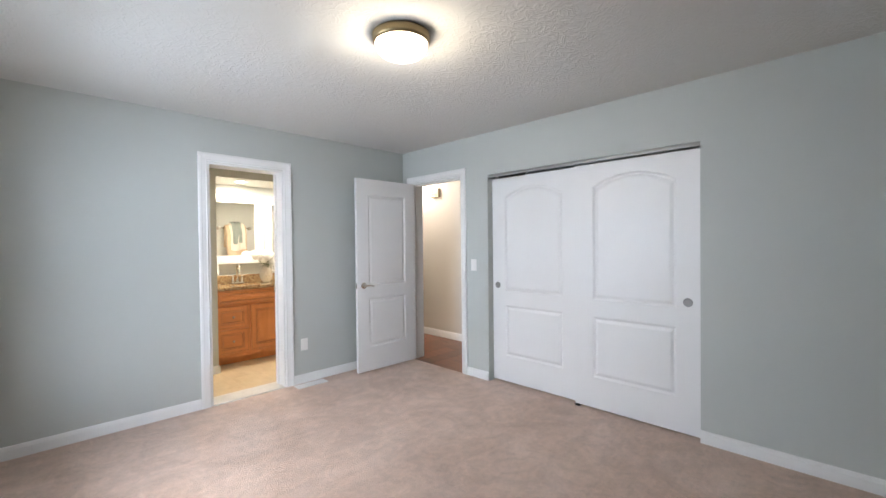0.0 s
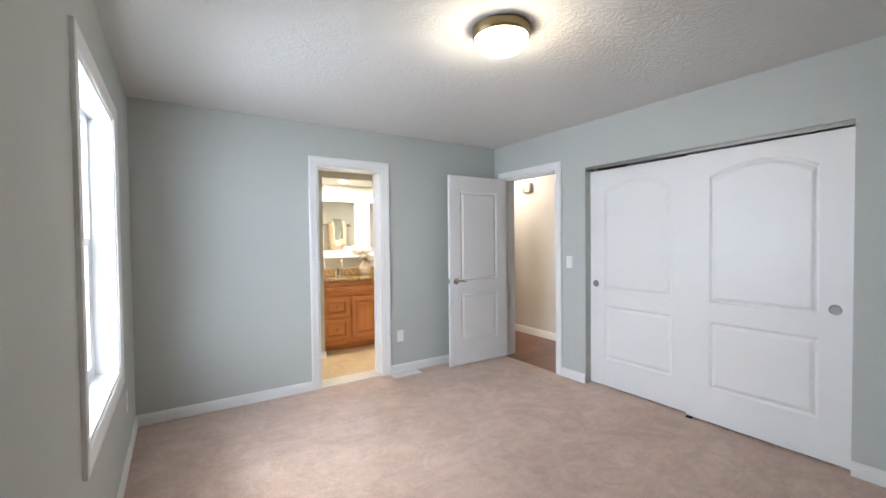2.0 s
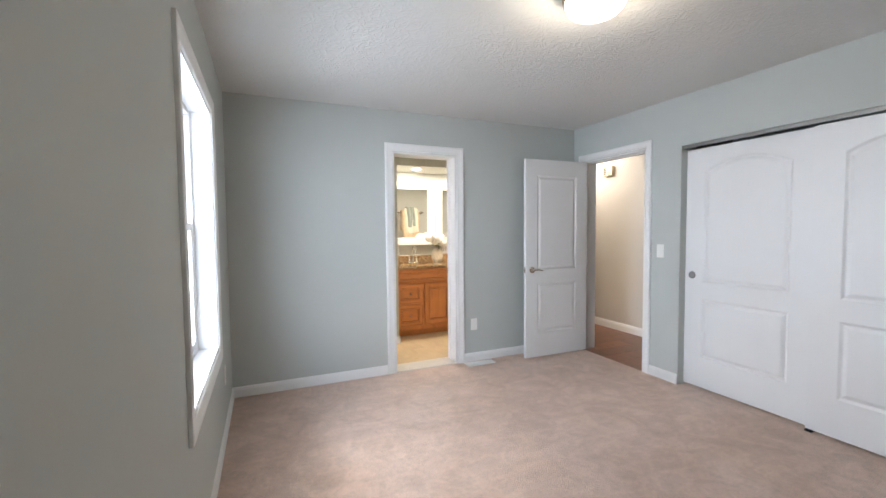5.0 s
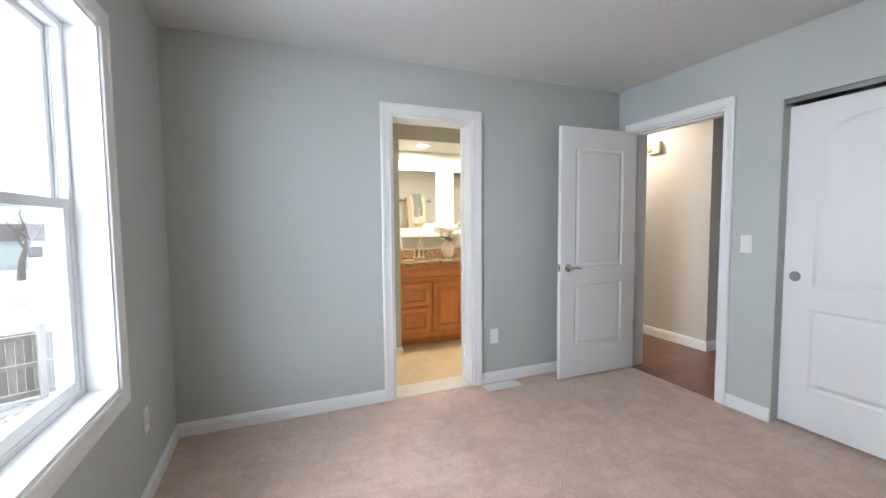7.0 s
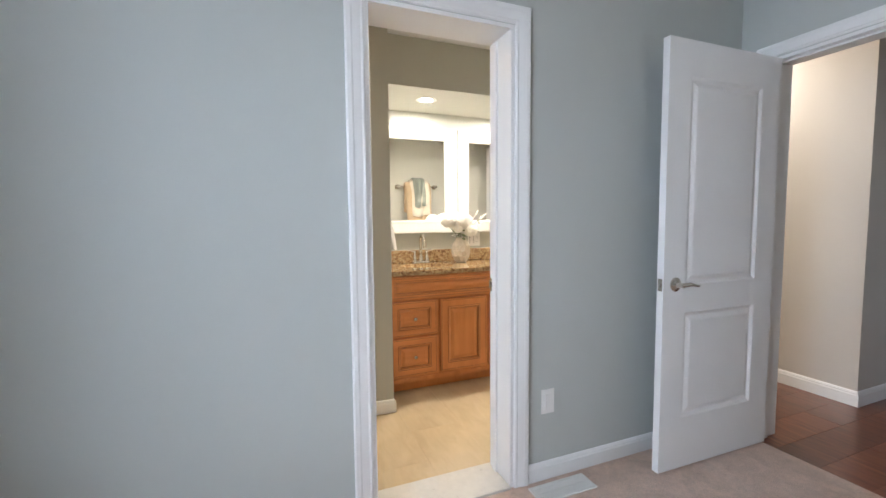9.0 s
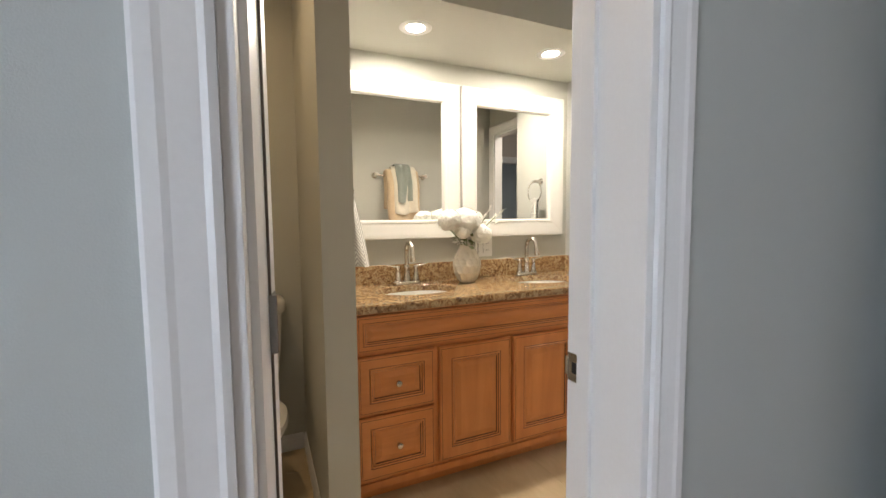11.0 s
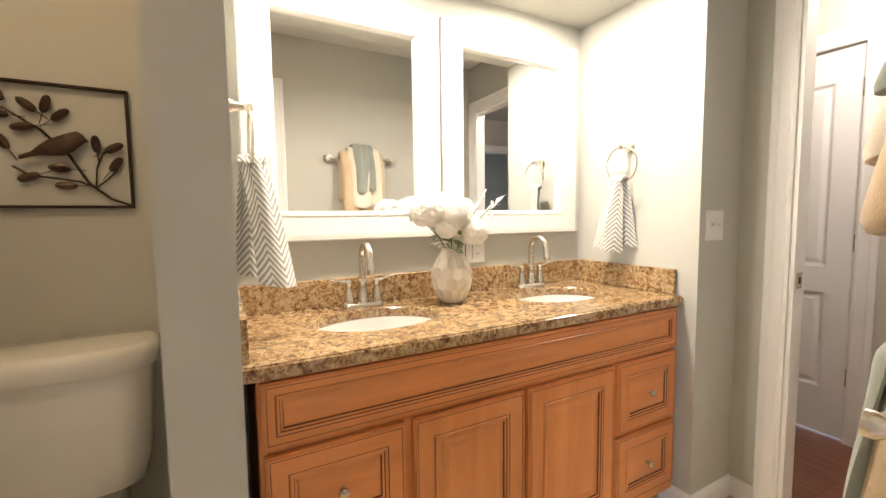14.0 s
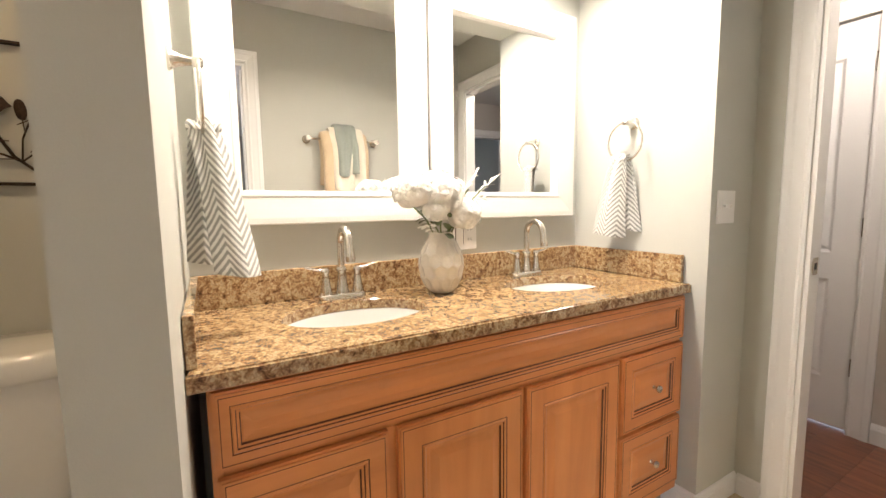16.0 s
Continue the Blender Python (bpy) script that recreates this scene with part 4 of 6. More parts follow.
def worktop():
    bm = bmesh.new()
    x0, x1, y0, y1 = XV + 0.001, -1.132, 1.6935, 3.2585
    rims = []
    for z in (0.846, 0.880):
        edges = []
        outer = [bm.verts.new(p) for p in ((x0, y0, z), (x1, y0, z), (x1, y1, z), (x0, y1, z))]
        loops = [outer]
        for cx, cy in SINKS:
            loops.append([bm.verts.new((cx + SRX * math.cos(a), cy + SRY * math.sin(a), z)) for a in [2 * math.pi * i / 56 for i in range(56)]])
        for lp in loops:
            edges += [bm.edges.new((lp[i], lp[(i + 1) % len(lp)])) for i in range(len(lp))]
        bmesh.ops.triangle_fill(bm, use_beauty=True, edges=edges, normal=(0, 0, 1))
        rims.append(loops)
    for a, b in zip(*rims):
        for i in range(len(a)):
            j = (i + 1) % len(a)
            bm.faces.new((a[i], a[j], b[j], b[i]))
    bmesh.ops.recalc_face_normals(bm, faces=bm.faces[:])
    es = [e for e in bm.edges if len(e.link_faces) == 2 and e.calc_face_angle(0) > 1.0 and e.verts[0].co.z > 0.87 and e.verts[1].co.z > 0.87]
    bmesh.ops.bevel(bm, geom=es, offset=0.005, segments=3, affect="EDGES")
    return bm


part("slab", worktop(), GRANITE, wt)
part("backsplash", boxes((XV + 0.001, XV + 0.021, 1.6935, 3.2585, 0.8805, 0.982), bevel=0.003), GRANITE, wt)
part("side_splash", boxes((XV + 0.0215, -1.160, 3.239, 3.2585, 0.8805, 0.982), bevel=0.003), GRANITE, wt)
part("side_splash", boxes((XV + 0.0215, -1.160, 1.6935, 1.713, 0.8805, 0.982), bevel=0.003), GRANITE, wt)

for cx, cy in SINKS:
    s = thing("sink", cx, cy, 0.846, "white ceramic undermount oval sink below the granite", "sink", "vanity sinks")
    bm = bmesh.new()
    n = 48
    prof = [(1.10, -0.001), (1.0, -0.002), (0.985, -0.02), (0.95, -0.06), (0.85, -0.105), (0.62, -0.138), (0.3, -0.150), (0.09, -0.153)]
    rings = [[(SRX * r * math.cos(2 * math.pi * i / n), SRY * r * math.sin(2 * math.pi * i / n), z) for i in range(n)] for r, z in prof]
    loft(bm, rings, cap0=False, cap1=True)
    part("bowl", bm, CERAMIC, s, "", 60)
    bm = bmesh.new()
    lathe(bm, [(0.0, -0.150), (0.018, -0.150), (0.023, -0.1525), (0.023, -0.155)], 24)
    part("drain", bm, NICKEL, s, "nickel drain", 40)


def faucet(y):
    f = thing("faucet", -1.61, y, 0.8805, "brushed nickel two-handle gooseneck faucet on the worktop", "faucet", "vanity faucets")
    bm = bmesh.new()
    pts = [(0.026 * math.cos(a) , (0.052 if math.sin(a) > 0 else -0.052) + 0.026 * math.sin(a)) for a in [2 * math.pi * (i + 0.5) / 32 for i in range(32)]]
    loft(bm, [[(x * k, y2 * k2, z) for x, y2 in pts] for z, k, k2 in ((0, 1, 1), (0.010, 1, 1), (0.015, 0.92, 0.97), (0.017, 0.8, 0.93))])
    part("base", bm, NICKEL, f, "", 40)
    bm = bmesh.new()
    lathe(bm, [(0.022, 0.014), (0.023, 0.020), (0.020, 0.030), (0.0165, 0.060), (0.0145, 0.085), (0.0165, 0.090), (0.0165, 0.097), (0.0125, 0.102)], 24)
    sp = [(0, 0, 0.095), (0, 0, 0.150)] + [(0.048 * (1 - math.cos(a)), 0, 0.176 + 0.050 * math.sin(a)) for a in [math.pi * i / 14 for i in range(14)]] + [(0.096, 0, 0.172), (0.099, 0, 0.155), (0.101, 0, 0.142)]
    tube(bm, sp, [0.0118] * (len(sp) - 3) + [0.0115, 0.0135, 0.0135], 16)
    tube(bm, [(0.101, 0, 0.144), (0.1025, 0, 0.128)], [0.0150, 0.0135], 16)
    bmesh.ops.recalc_face_normals(bm, faces=bm.faces[:])
    part("spout", bm, NICKEL, f, "", 40)
    for s in (-1, 1):
        bm = bmesh.new()
        lathe(bm, [(0.019, 0.014), (0.020, 0.020), (0.0165, 0.035), (0.0125, 0.065), (0.0105, 0.082), (0.0135, 0.087), (0.0135, 0.093), (0.009, 0.099), (0.0, 0.101)], 20, (0, s * 0.052, 0))
        tube(bm, [(0, s * 0.052, 0.094), (0.004, s * 0.075, 0.097), (0.008, s * 0.100, 0.104), (0.010, s * 0.117, 0.108)], [0.006, 0.0055, 0.005, 0.0035], 10)
        bmesh.ops.recalc_face_normals(bm, faces=bm.faces[:])
        part("handle", bm, NICKEL, f, "", 40)
    bm = bmesh.new()
    tube(bm, [(-0.020, 0, 0.016), (-0.020, 0, 0.062)], 0.0028, 8)
    lathe(bm, [(0, 0.060), (0.006, 0.062), (0.006, 0.068), (0, 0.071)], 12, (-0.020, 0, 0))
    part("lift_rod", bm, NICKEL, f, "", 40)


faucet(2.112)
faucet(2.895)

# ---- mirrors ----
FRAMEW = mat("white_mirror_frame", (0.74, 0.72, 0.68), 0.35, var=0.02, scale=3, fine=120, bump=0.04)


def mirror(y0, y1, z0, z1, w):
    e = thing("mirror", XV + 0.001, (y0 + y1) / 2, z0, "wall mirror in a wide white wooden frame over the vanity", "mirror", "vanity mirrors")
    cy = (y0 + y1) / 2
    prof = [(0.0, 0.0), (0.0, 0.036), (0.004, 0.041), (w * 0.2, 0.041), (w * 0.80, 0.033), (w * 0.84, 0.036), (w * 0.94, 0.034), (w, 0.021), (w, 0.0)]
    a, b, c, d = y0 - cy, y1 - cy, 0.0, z1 - z0
    cor = [((a, c), (1, 1)), ((b, c), (-1, 1)), ((b, d), (-1, -1)), ((a, d), (1, -1))]
    for i in range(4):
        bm = bmesh.new()
        rings = [[(h, p[0] + q[0] * s, p[1] + q[1] * s) for s, h in prof] for p, q in (cor[i], cor[(i + 1) % 4])]
        loft(bm, rings)
        bmesh.ops.recalc_face_normals(bm, faces=bm.faces[:])
        part("frame_board", bm, FRAMEW, e)
    part("glass", boxes((0.003, 0.012, a + w - 0.004, b - w + 0.004, c + w - 0.012, d - w + 0.004)), MIRROR, e, "silvered mirror glass")
    return e


mirror(1.738, 2.456, 1.122, 1.984, 0.104)
mirror(2.468, 3.200, 1.122, 1.984, 0.104)

plate("power_outlet", pose(XV + 0.0005, 2.628, 1.058, 0, 0, 90), 0.117, 0.117, "gfci", "white two-gang switch and outlet plate behind the vase", "wall outlet")
plate("light_switch", pose(XA + 0.0005, 3.352, 1.155, 0, 0, 90), 0.117, 0.117, "toggle2", "white double toggle light switch by the hall doorway", "light switch")

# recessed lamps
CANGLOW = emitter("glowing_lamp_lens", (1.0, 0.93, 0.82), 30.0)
# the third, on the ceiling by the toilet, is unseen, added with its fill light
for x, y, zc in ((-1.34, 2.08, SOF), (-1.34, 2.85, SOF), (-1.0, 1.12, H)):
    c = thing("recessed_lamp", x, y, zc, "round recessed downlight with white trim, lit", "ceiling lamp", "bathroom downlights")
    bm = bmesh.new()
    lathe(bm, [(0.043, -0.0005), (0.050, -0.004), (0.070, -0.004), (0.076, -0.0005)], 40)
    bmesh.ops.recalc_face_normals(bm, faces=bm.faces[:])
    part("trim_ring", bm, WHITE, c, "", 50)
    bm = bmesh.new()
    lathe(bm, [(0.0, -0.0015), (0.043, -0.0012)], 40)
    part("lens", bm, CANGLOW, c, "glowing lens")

# ---- towels ----


def make_chevron():
    m, n, l, b = nodes_of("grey_white_chevron_weave")
    tc = n.new("ShaderNodeTexCoord")
    sep = n.new("ShaderNodeSeparateXYZ")
    l.new(tc.outputs["UV"], sep.inputs[0])

    def mth(op, a, c):
        x = n.new("ShaderNodeMath")
        x.operation = op
        for i, v in enumerate((a, c)):
            if isinstance(v, (int, float)):
                x.inputs[i].default_value = v
            else:
                l.new(v, x.inputs[i])
        return x.outputs[0]

    zig = mth("PINGPONG", sep.outputs["X"], 0.044)
    wv = node(n, "ShaderNodeTexNoise", Scale=90.0, Detail=2.0)
    l.new(tc.outputs["UV"], wv.inputs["Vector"])
    ph = mth("ADD", sep.outputs["Y"], mth("MULTIPLY", zig, 1.05))
    ph = mth("ADD", ph, mth("MULTIPLY", wv.outputs["Fac"], 0.004))
    st = mth("PINGPONG", ph, 0.0094)
    k = n.new("ShaderNodeMapRange")
    k.inputs[1].default_value, k.inputs[2].default_value = 0.0040, 0.0054
    l.new(st, k.inputs[0])
    r = ramp_of(n, [(0.0, (0.30, 0.293, 0.272)), (1.0, (0.68, 0.665, 0.62))])
    l.new(k.outputs[0], r.inputs[0])
    l.new(r.outputs[0], b.inputs["Base Color"])
    b.inputs["Roughness"].default_value = 0.95
    b.inputs["Sheen Weight"].default_value = 0.2
    bp = n.new("ShaderNodeBump")
    bp.inputs["Strength"].default_value, bp.inputs["Distance"].default_value = 0.5, 0.003
    f = node(n, "ShaderNodeTexNoise", Scale=350.0, Detail=2.0)
    l.new(tc.outputs["UV"], f.inputs["Vector"])
    hh = mth("ADD", k.outputs[0], f.outputs["Fac"])
    l.new(hh, bp.inputs["Height"])
    l.new(bp.outputs[0], b.inputs["Normal"])
    return m


def make_terry(name, colour):
    m = mat(name, colour, 0.95, var=0.10, scale=12, fine=160, bump=0.9, bump_scale=420, spec=0.1)
    m.node_tree.nodes["Principled BSDF"].inputs["Sheen Weight"].default_value = 0.4
    return m


CHEVRON = make_chevron()
BEIGE = make_terry("beige_terry", (0.56, 0.43, 0.29))
CREAMT = make_terry("cream_terry", (0.68, 0.62, 0.52))
SAGE = make_terry("sage_terry", (0.27, 0.295, 0.265))


def cloth(bm, fn, nu, nv, thick, size):
    """A sheet of cloth from fn(u, v) with some thickness and woven size in metres for its pattern."""
    uvl = bm.loops.layers.uv.verify()
    P = [[Vector(fn(i / nu, j / nv)) for j in range(nv + 1)] for i in range(nu + 1)]
    N = []
    for i in range(nu + 1):
        row = []
        for j in range(nv + 1):
            a = P[min(i + 1, nu)][j] - P[max(i - 1, 0)][j]
            b = P[i][min(j + 1, nv)] - P[i][max(j - 1, 0)]
            c = a.cross(b)
            row.append(c.normalized() if c.length > 1e-9 else Vector((0, 1, 0)))
        N.append(row)
    def tk(i, j):
        # hems are thinner than the body of the cloth
        return thick / 2 * (0.25 + 0.75 * (1 - abs(2 * i / nu - 1) ** 8) ** 0.5) * (0.25 + 0.75 * (1 - abs(2 * j / nv - 1) ** 24) ** 0.5)

    F = [[bm.verts.new(P[i][j] + N[i][j] * tk(i, j)) for j in range(nv + 1)] for i in range(nu + 1)]
    B = [[bm.verts.new(P[i][j] - N[i][j] * tk(i, j)) for j in range(nv + 1)] for i in range(nu + 1)]

    def face(q, idx):
        f = bm.faces.new(q)
        for lp, (i, j) in zip(f.loops, idx):
            lp[uvl].uv = (i / nu * size[0], j / nv * size[1])

    for i in range(nu):
        for j in range(nv):
            q = ((i, j), (i + 1, j), (i + 1, j + 1), (i, j + 1))
            face([F[a][b] for a, b in q], q)
            face([B[a][b] for a, b in reversed(q)], list(reversed(q)))
    for i in range(nu):
        for j, rev in ((0, True), (nv, False)):
            q = [F[i][j], F[i + 1][j], B[i + 1][j], B[i][j]]
            ix = [(i, j), (i + 1, j), (i + 1, j), (i, j)]
            face(q[::-1] if rev else q, ix[::-1] if rev else ix)
    for j in range(nv):
        for i, rev in ((0, False), (nu, True)):
            q = [F[i][j], F[i][j + 1], B[i][j + 1], B[i][j]]
            ix = [(i, j), (i, j + 1), (i, j + 1), (i, j)]
            face(q[::-1] if rev else q, ix[::-1] if rev else ix)
    bmesh.ops.recalc_face_normals(bm, faces=bm.faces[:])
    return bm


def towel_ring(x, y, z, side, ring_tilt):
    """A nickel ring on a wall whose normal is side along y, standing at the wall point (x, y, z)."""
    e = thing("towel_ring", x, y, z, "brushed nickel towel ring on the wall beside the vanity", "towel ring", "towel rings")
    bm = bmesh.new()
    lathe(bm, [(0, 0), (0.024, 0.0), (0.0245, 0.005), (0.019, 0.010), (0.014, 0.022), (0.0105, 0.036), (0.009, 0.046), (0.0115, 0.050), (0.0115, 0.063), (0.007, 0.067), (0, 0.068)], 20)
    for v in bm.verts:
        v.co = Vector((v.co.x, side * v.co.z, v.co.y))
    bmesh.ops.recalc_face_normals(bm, faces=bm.faces[:])
    part("post", bm, NICKEL, e, "", 40)
    bm = bmesh.new()
    R = 0.076
    tube(bm, [(R * math.sin(a), 0, -R + R * math.cos(a)) for a in [2 * math.pi * i / 40 for i in range(40)]], 0.0042, 10, closed=True)
    r = part("ring", bm, NICKEL, e, "", 60)
    r.matrix_local = pose(0, side * 0.057, 0.0, 0, 0, ring_tilt)
    return e


towel_ring(-1.385, YA - 0.0005, 1.492, -1, 0)
towel_ring(-1.385, 1.6925, 1.492, 1, 0)


def hand_towel(x, y, ztop, length, w_bot, label, flip=1, depth=0.15, seed=0.0, rz=0, shift=(-0.03, 0.03), back=0.85):
    """A small towel pulled through a ring: gathered at the ring, two falls that spread along and away from the wall."""
    e = thing("hand_towel", x, y, ztop, label, "towel", "hand towels", rz=rz)
    for k, (ln, wb, d0, d1, dx) in enumerate(((length, w_bot, 0.010, depth - 0.05, shift[0]), (length * 0.93, w_bot * back, -0.012, -0.035, shift[1]))):
        def fn(u, v, ln=ln, wb=wb, d0=d0, d1=d1, dx=dx, k=k):
            s = 2 * u - 1
            g = v ** 0.8
            w = 0.062 + (wb - 0.062) * g
            off = d0 + (d1 - d0) * g
            # the fall is curved round, so that it shows a broad side both along and away from the wall
            curl = (0.040 if k == 0 else 0.018) * g * (1 - s * s) - 0.020 * g * s
            fold = 0.010 * (1 - 0.4 * v) * math.sin(u * 3.2 * math.pi + 1.1 + seed + k) + 0.004 * math.sin(u * 11 + v * 5 + seed)
            zz = -ln * v + 0.030 * (1 - v) ** 2 * (1 - s * s) - 0.010 * v * s
            return (dx * g + s * w / 2, flip * (off + curl + fold * (0.35 + 0.65 * g)), zz)
        bm = bmesh.new()
        cloth(bm, fn, 44, 60, 0.006, (wb * 1.3, ln))
        part("front_fall" if k == 0 else "back_fall", bm, CHEVRON, e, "", 60)
    bm = bmesh.new()
    cloth(bm, lambda u, v: ((u - 0.5) * 0.070, flip * 0.020 * math.cos(math.pi * v), 0.018 * math.sin(math.pi * v) + 0.004 * math.sin(14 * u)), 16, 12, 0.006, (0.09, 0.06))
    part("loop", bm, CHEVRON, e, "", 60)
    return e


hand_towel(-1.400, YA - 0.058, 1.345, 0.300, 0.122, "grey and white chevron hand towel hanging through a ring", flip=-1, depth=0.080, shift=(-0.026, 0.036), back=0.48)
hand_towel(-1.390, 1.692 + 0.060, 1.345, 0.325, 0.100, "grey and white chevron hand towel on the stub wall's ring", flip=-1, depth=0.080, seed=0.8, rz=90, shift=(0.050, -0.010), back=0.85)

# towel bars with folded towels on the wall to the bedroom


def towel_bar(z, label, out=0.064):
    e = thing("towel_bar", XN, 2.578, z, label, "towel bar", "towel bars")
    for y in (-0.232, 0.232):
        bm = bmesh.new()
        lathe(bm, [(0, 0), (0.026, 0), (0.026, 0.006), (0.018, 0.012), (0.012, 0.03), (0.012, out - 0.009), (0.017, out - 0.002), (0.017, out + 0.010), (0, out + 0.012)], 24)
        for v in bm.verts:
            v.co = Vector((-v.co.z, y + v.co.x, v.co.y))
        bmesh.ops.recalc_face_normals(bm, faces=bm.faces[:])
        part("post", bm, NICKEL, e, "", 40)
    bm = bmesh.new()
    tube(bm, [(-out, -0.232, 0), (-out, 0.232, 0)], 0.008, 14)
    part("bar", bm, NICKEL, e, "", 40)
    return e


def draped(y, z, w, front, back, rad, thick, material, label, waves=1.0, seed=0.0, x=XN - 0.064):
    """A towel folded over a bar."""
    e = thing("towel", x, y, z, label, "towel")
    total = front + back + math.pi * rad

    def fn(u, v):
        s = v * total
        if s < back:
            px, pz = rad, -back + s
        elif s < back + math.pi * rad:
            a = (s - back) / rad
            px, pz = rad * math.cos(a), rad * math.sin(a)
        else:
            px, pz = -rad, -(s - back - math.pi * rad)
        drop = max(0.0, -pz)
        edge = (abs(2 * u - 1) ** 6) * 0.008
        px += (-1 if px < 0 else 0.03) * drop * 0.06 * waves * (1 + 0.5 * math.sin(7 * u + seed)) + edge
        px += 0.007 * math.sin(u * 8.5 + seed * 3) * min(1, drop * 6) + 0.004 * math.sin(u * 17 + drop * 11 + seed)
        pz += -0.012 * math.sin(u * 5.1 + seed) * min(1, drop * 4)
        return (px, (u - 0.5) * w * (1 - 0.05 * math.sin(min(1, drop * 4))) + 0.006 * math.sin(drop * 15 + seed), pz)

    bm = bmesh.new()
    cloth(bm, fn, 24, 60, thick, (w, total))
    part("fold", bm, material, e, "", 60)
    return e


towel_bar(1.625, "brushed nickel towel bar on the bathroom wall")
draped(2.575, 1.627, 0.31, 0.45, 0.30, 0.032, 0.044, BEIGE, "thick beige bath towel folded over the upper bar", waves=3.2)
draped(2.585, 1.640, 0.225, 0.36, 0.10, 0.056, 0.020, CREAMT, "cream hand towel layered over the bath towel", waves=3.8)
draped(2.573, 1.650, 0.140, 0.27, 0.06, 0.070, 0.016, SAGE, "sage green face cloth layered on top of the towels", waves=4.2, seed=0.2)
towel_bar(0.945, "brushed nickel lower towel bar on long posts", out=0.16)
draped(2.655, 0.947, 0.28, 0.45, 0.40, 0.026, 0.040, BEIGE, "thick beige bath towel folded over the lower bar", waves=0.8, seed=1.0, x=XN - 0.16)
draped(2.60, 0.965, 0.16, 0.34, 0.10, 0.050, 0.016, SAGE, "sage green hand towel over the lower bath towel", waves=1.3, seed=2.0, x=XN - 0.16)

# ---- vase with flowers ----
VASE = mat("pearl_glazed_ceramic", (0.66, 0.61, 0.53), 0.22, var=0.05, scale=14, fine=80, coat=0.6)
vx, vy, vz = -1.512, 2.428, 0.8805
vase = thing("vase", vx, vy, vz, "pearl beige ceramic vase with pressed oval dimples on the worktop", "vase")
vprof = [(0.0, 0.038), (0.004, 0.046), (0.02, 0.060), (0.05, 0.076), (0.085, 0.084), (0.115, 0.083), (0.145, 0.074), (0.172, 0.058), (0.190, 0.046), (0.200, 0.043), (0.206, 0.046)]


def vr(z):
    for (za, ra), (zb, rb) in zip(vprof, vprof[1:]):
        if za <= z <= zb:
            s = (z - za) / (zb - za)
            return ra + (rb - ra) * s
    return vprof[-1][1]


bm = bmesh.new()
n, rows = 144, 90
ringv = []
for j in range(rows + 1):
    z = 0.206 * j / rows
    ring = []
    for i in range(n):
        a = 2 * math.pi * i / n
        rr = vr(z) * 0.93
        dim = 0.0
        for k, zc in enumerate((0.035, 0.075, 0.115, 0.153)):
            ph = (a / (2 * math.pi) * 12 + 0.5 * (k % 2)) % 1.0 - 0.5
            q = (ph / 0.40) ** 2 + ((z - zc) / 0.0205) ** 2
            if q < 1:
                dim = max(dim, math.sqrt(1 - q))
        rr -= 0.0052 * dim
        ring.append((rr * math.cos(a), rr * math.sin(a), z))
    ringv.append(ring)
for r, z in ((0.040, 0.204), (0.036, 0.190), (0.03, 0.12)):
    ringv.append([(r * math.cos(2 * math.pi * i / n), r * math.sin(2 * math.pi * i / n), z) for i in range(n)])
loft(bm, ringv)
part("body", bm, VASE, vase, "", 60)

PETAL = mat("cream_white_petal", (0.90, 0.885, 0.83), 0.6, var=0.04, scale=30, fine=200)
LEAF = mat("sage_leaf", (0.16, 0.20, 0.09), 0.5, var=0.25, scale=25, fine=150)
STEM = mat("green_stem", (0.14, 0.18, 0.07), 0.6, var=0.2, scale=25)
rng = random.Random(7)


def petal(bm, base, d, up, ln, w, cup):
    d, side = d.normalized(), d.cross(up)
    side = side.normalized() if side.length > 1e-6 else d.orthogonal().normalized()
    nn = side.cross(d).normalized()
    rows = []
    for s, ww, c in ((0.0, 0.25, 0.0), (0.4, 0.9, 0.18), (0.75, 1.0, 0.1), (1.0, 0.55, -0.15)):
        p = base + d * ln * s + nn * c * ln * cup
        rows.append([bm.verts.new(p + side * w * ww * k / 2 + nn * (abs(k) * 0.12 * ln * cup)) for k in (-1, 0, 1)])
    for a, b in zip(rows, rows[1:]):
        for k in range(2):
            bm.faces.new((a[k], a[k + 1], b[k + 1], b[k]))


def blossom(c, r, count, label, squash=0.88):
    """A round bloom packed with small petals over a soft core."""
    bm = bmesh.new()
    c = Vector(c)
    bmesh.ops.create_icosphere(bm, subdivisions=2, radius=r * 0.80, matrix=Matrix.Translation(c) @ Matrix.Diagonal((1, 1, squash, 1)))
    for i in range(count):
        z = 1 - 1.9 * (i + 0.5) / count
        a = i * 2.39996 + rng.uniform(-0.2, 0.2)
        rad = math.sqrt(max(0, 1 - z * z))
        nrm = Vector((rad * math.cos(a), rad * math.sin(a), z))
        p = c + Vector((nrm.x, nrm.y, nrm.z * squash)) * r * rng.uniform(0.72, 0.88)
        tang = nrm.orthogonal().normalized()
        tang.rotate(Matrix.Rotation(rng.uniform(0, 6.28), 3, nrm))
        for q in range(4):
            t2 = tang.copy()
            t2.rotate(Matrix.Rotation(q * math.pi / 2, 3, nrm))
            petal(bm, p, (t2 * 0.95 + nrm * rng.uniform(0.05, 0.28)), nrm, r * rng.uniform(0.20, 0.28), r * 0.26, 0.5)
    return part("bloom", bm, PETAL, bouquet, label)


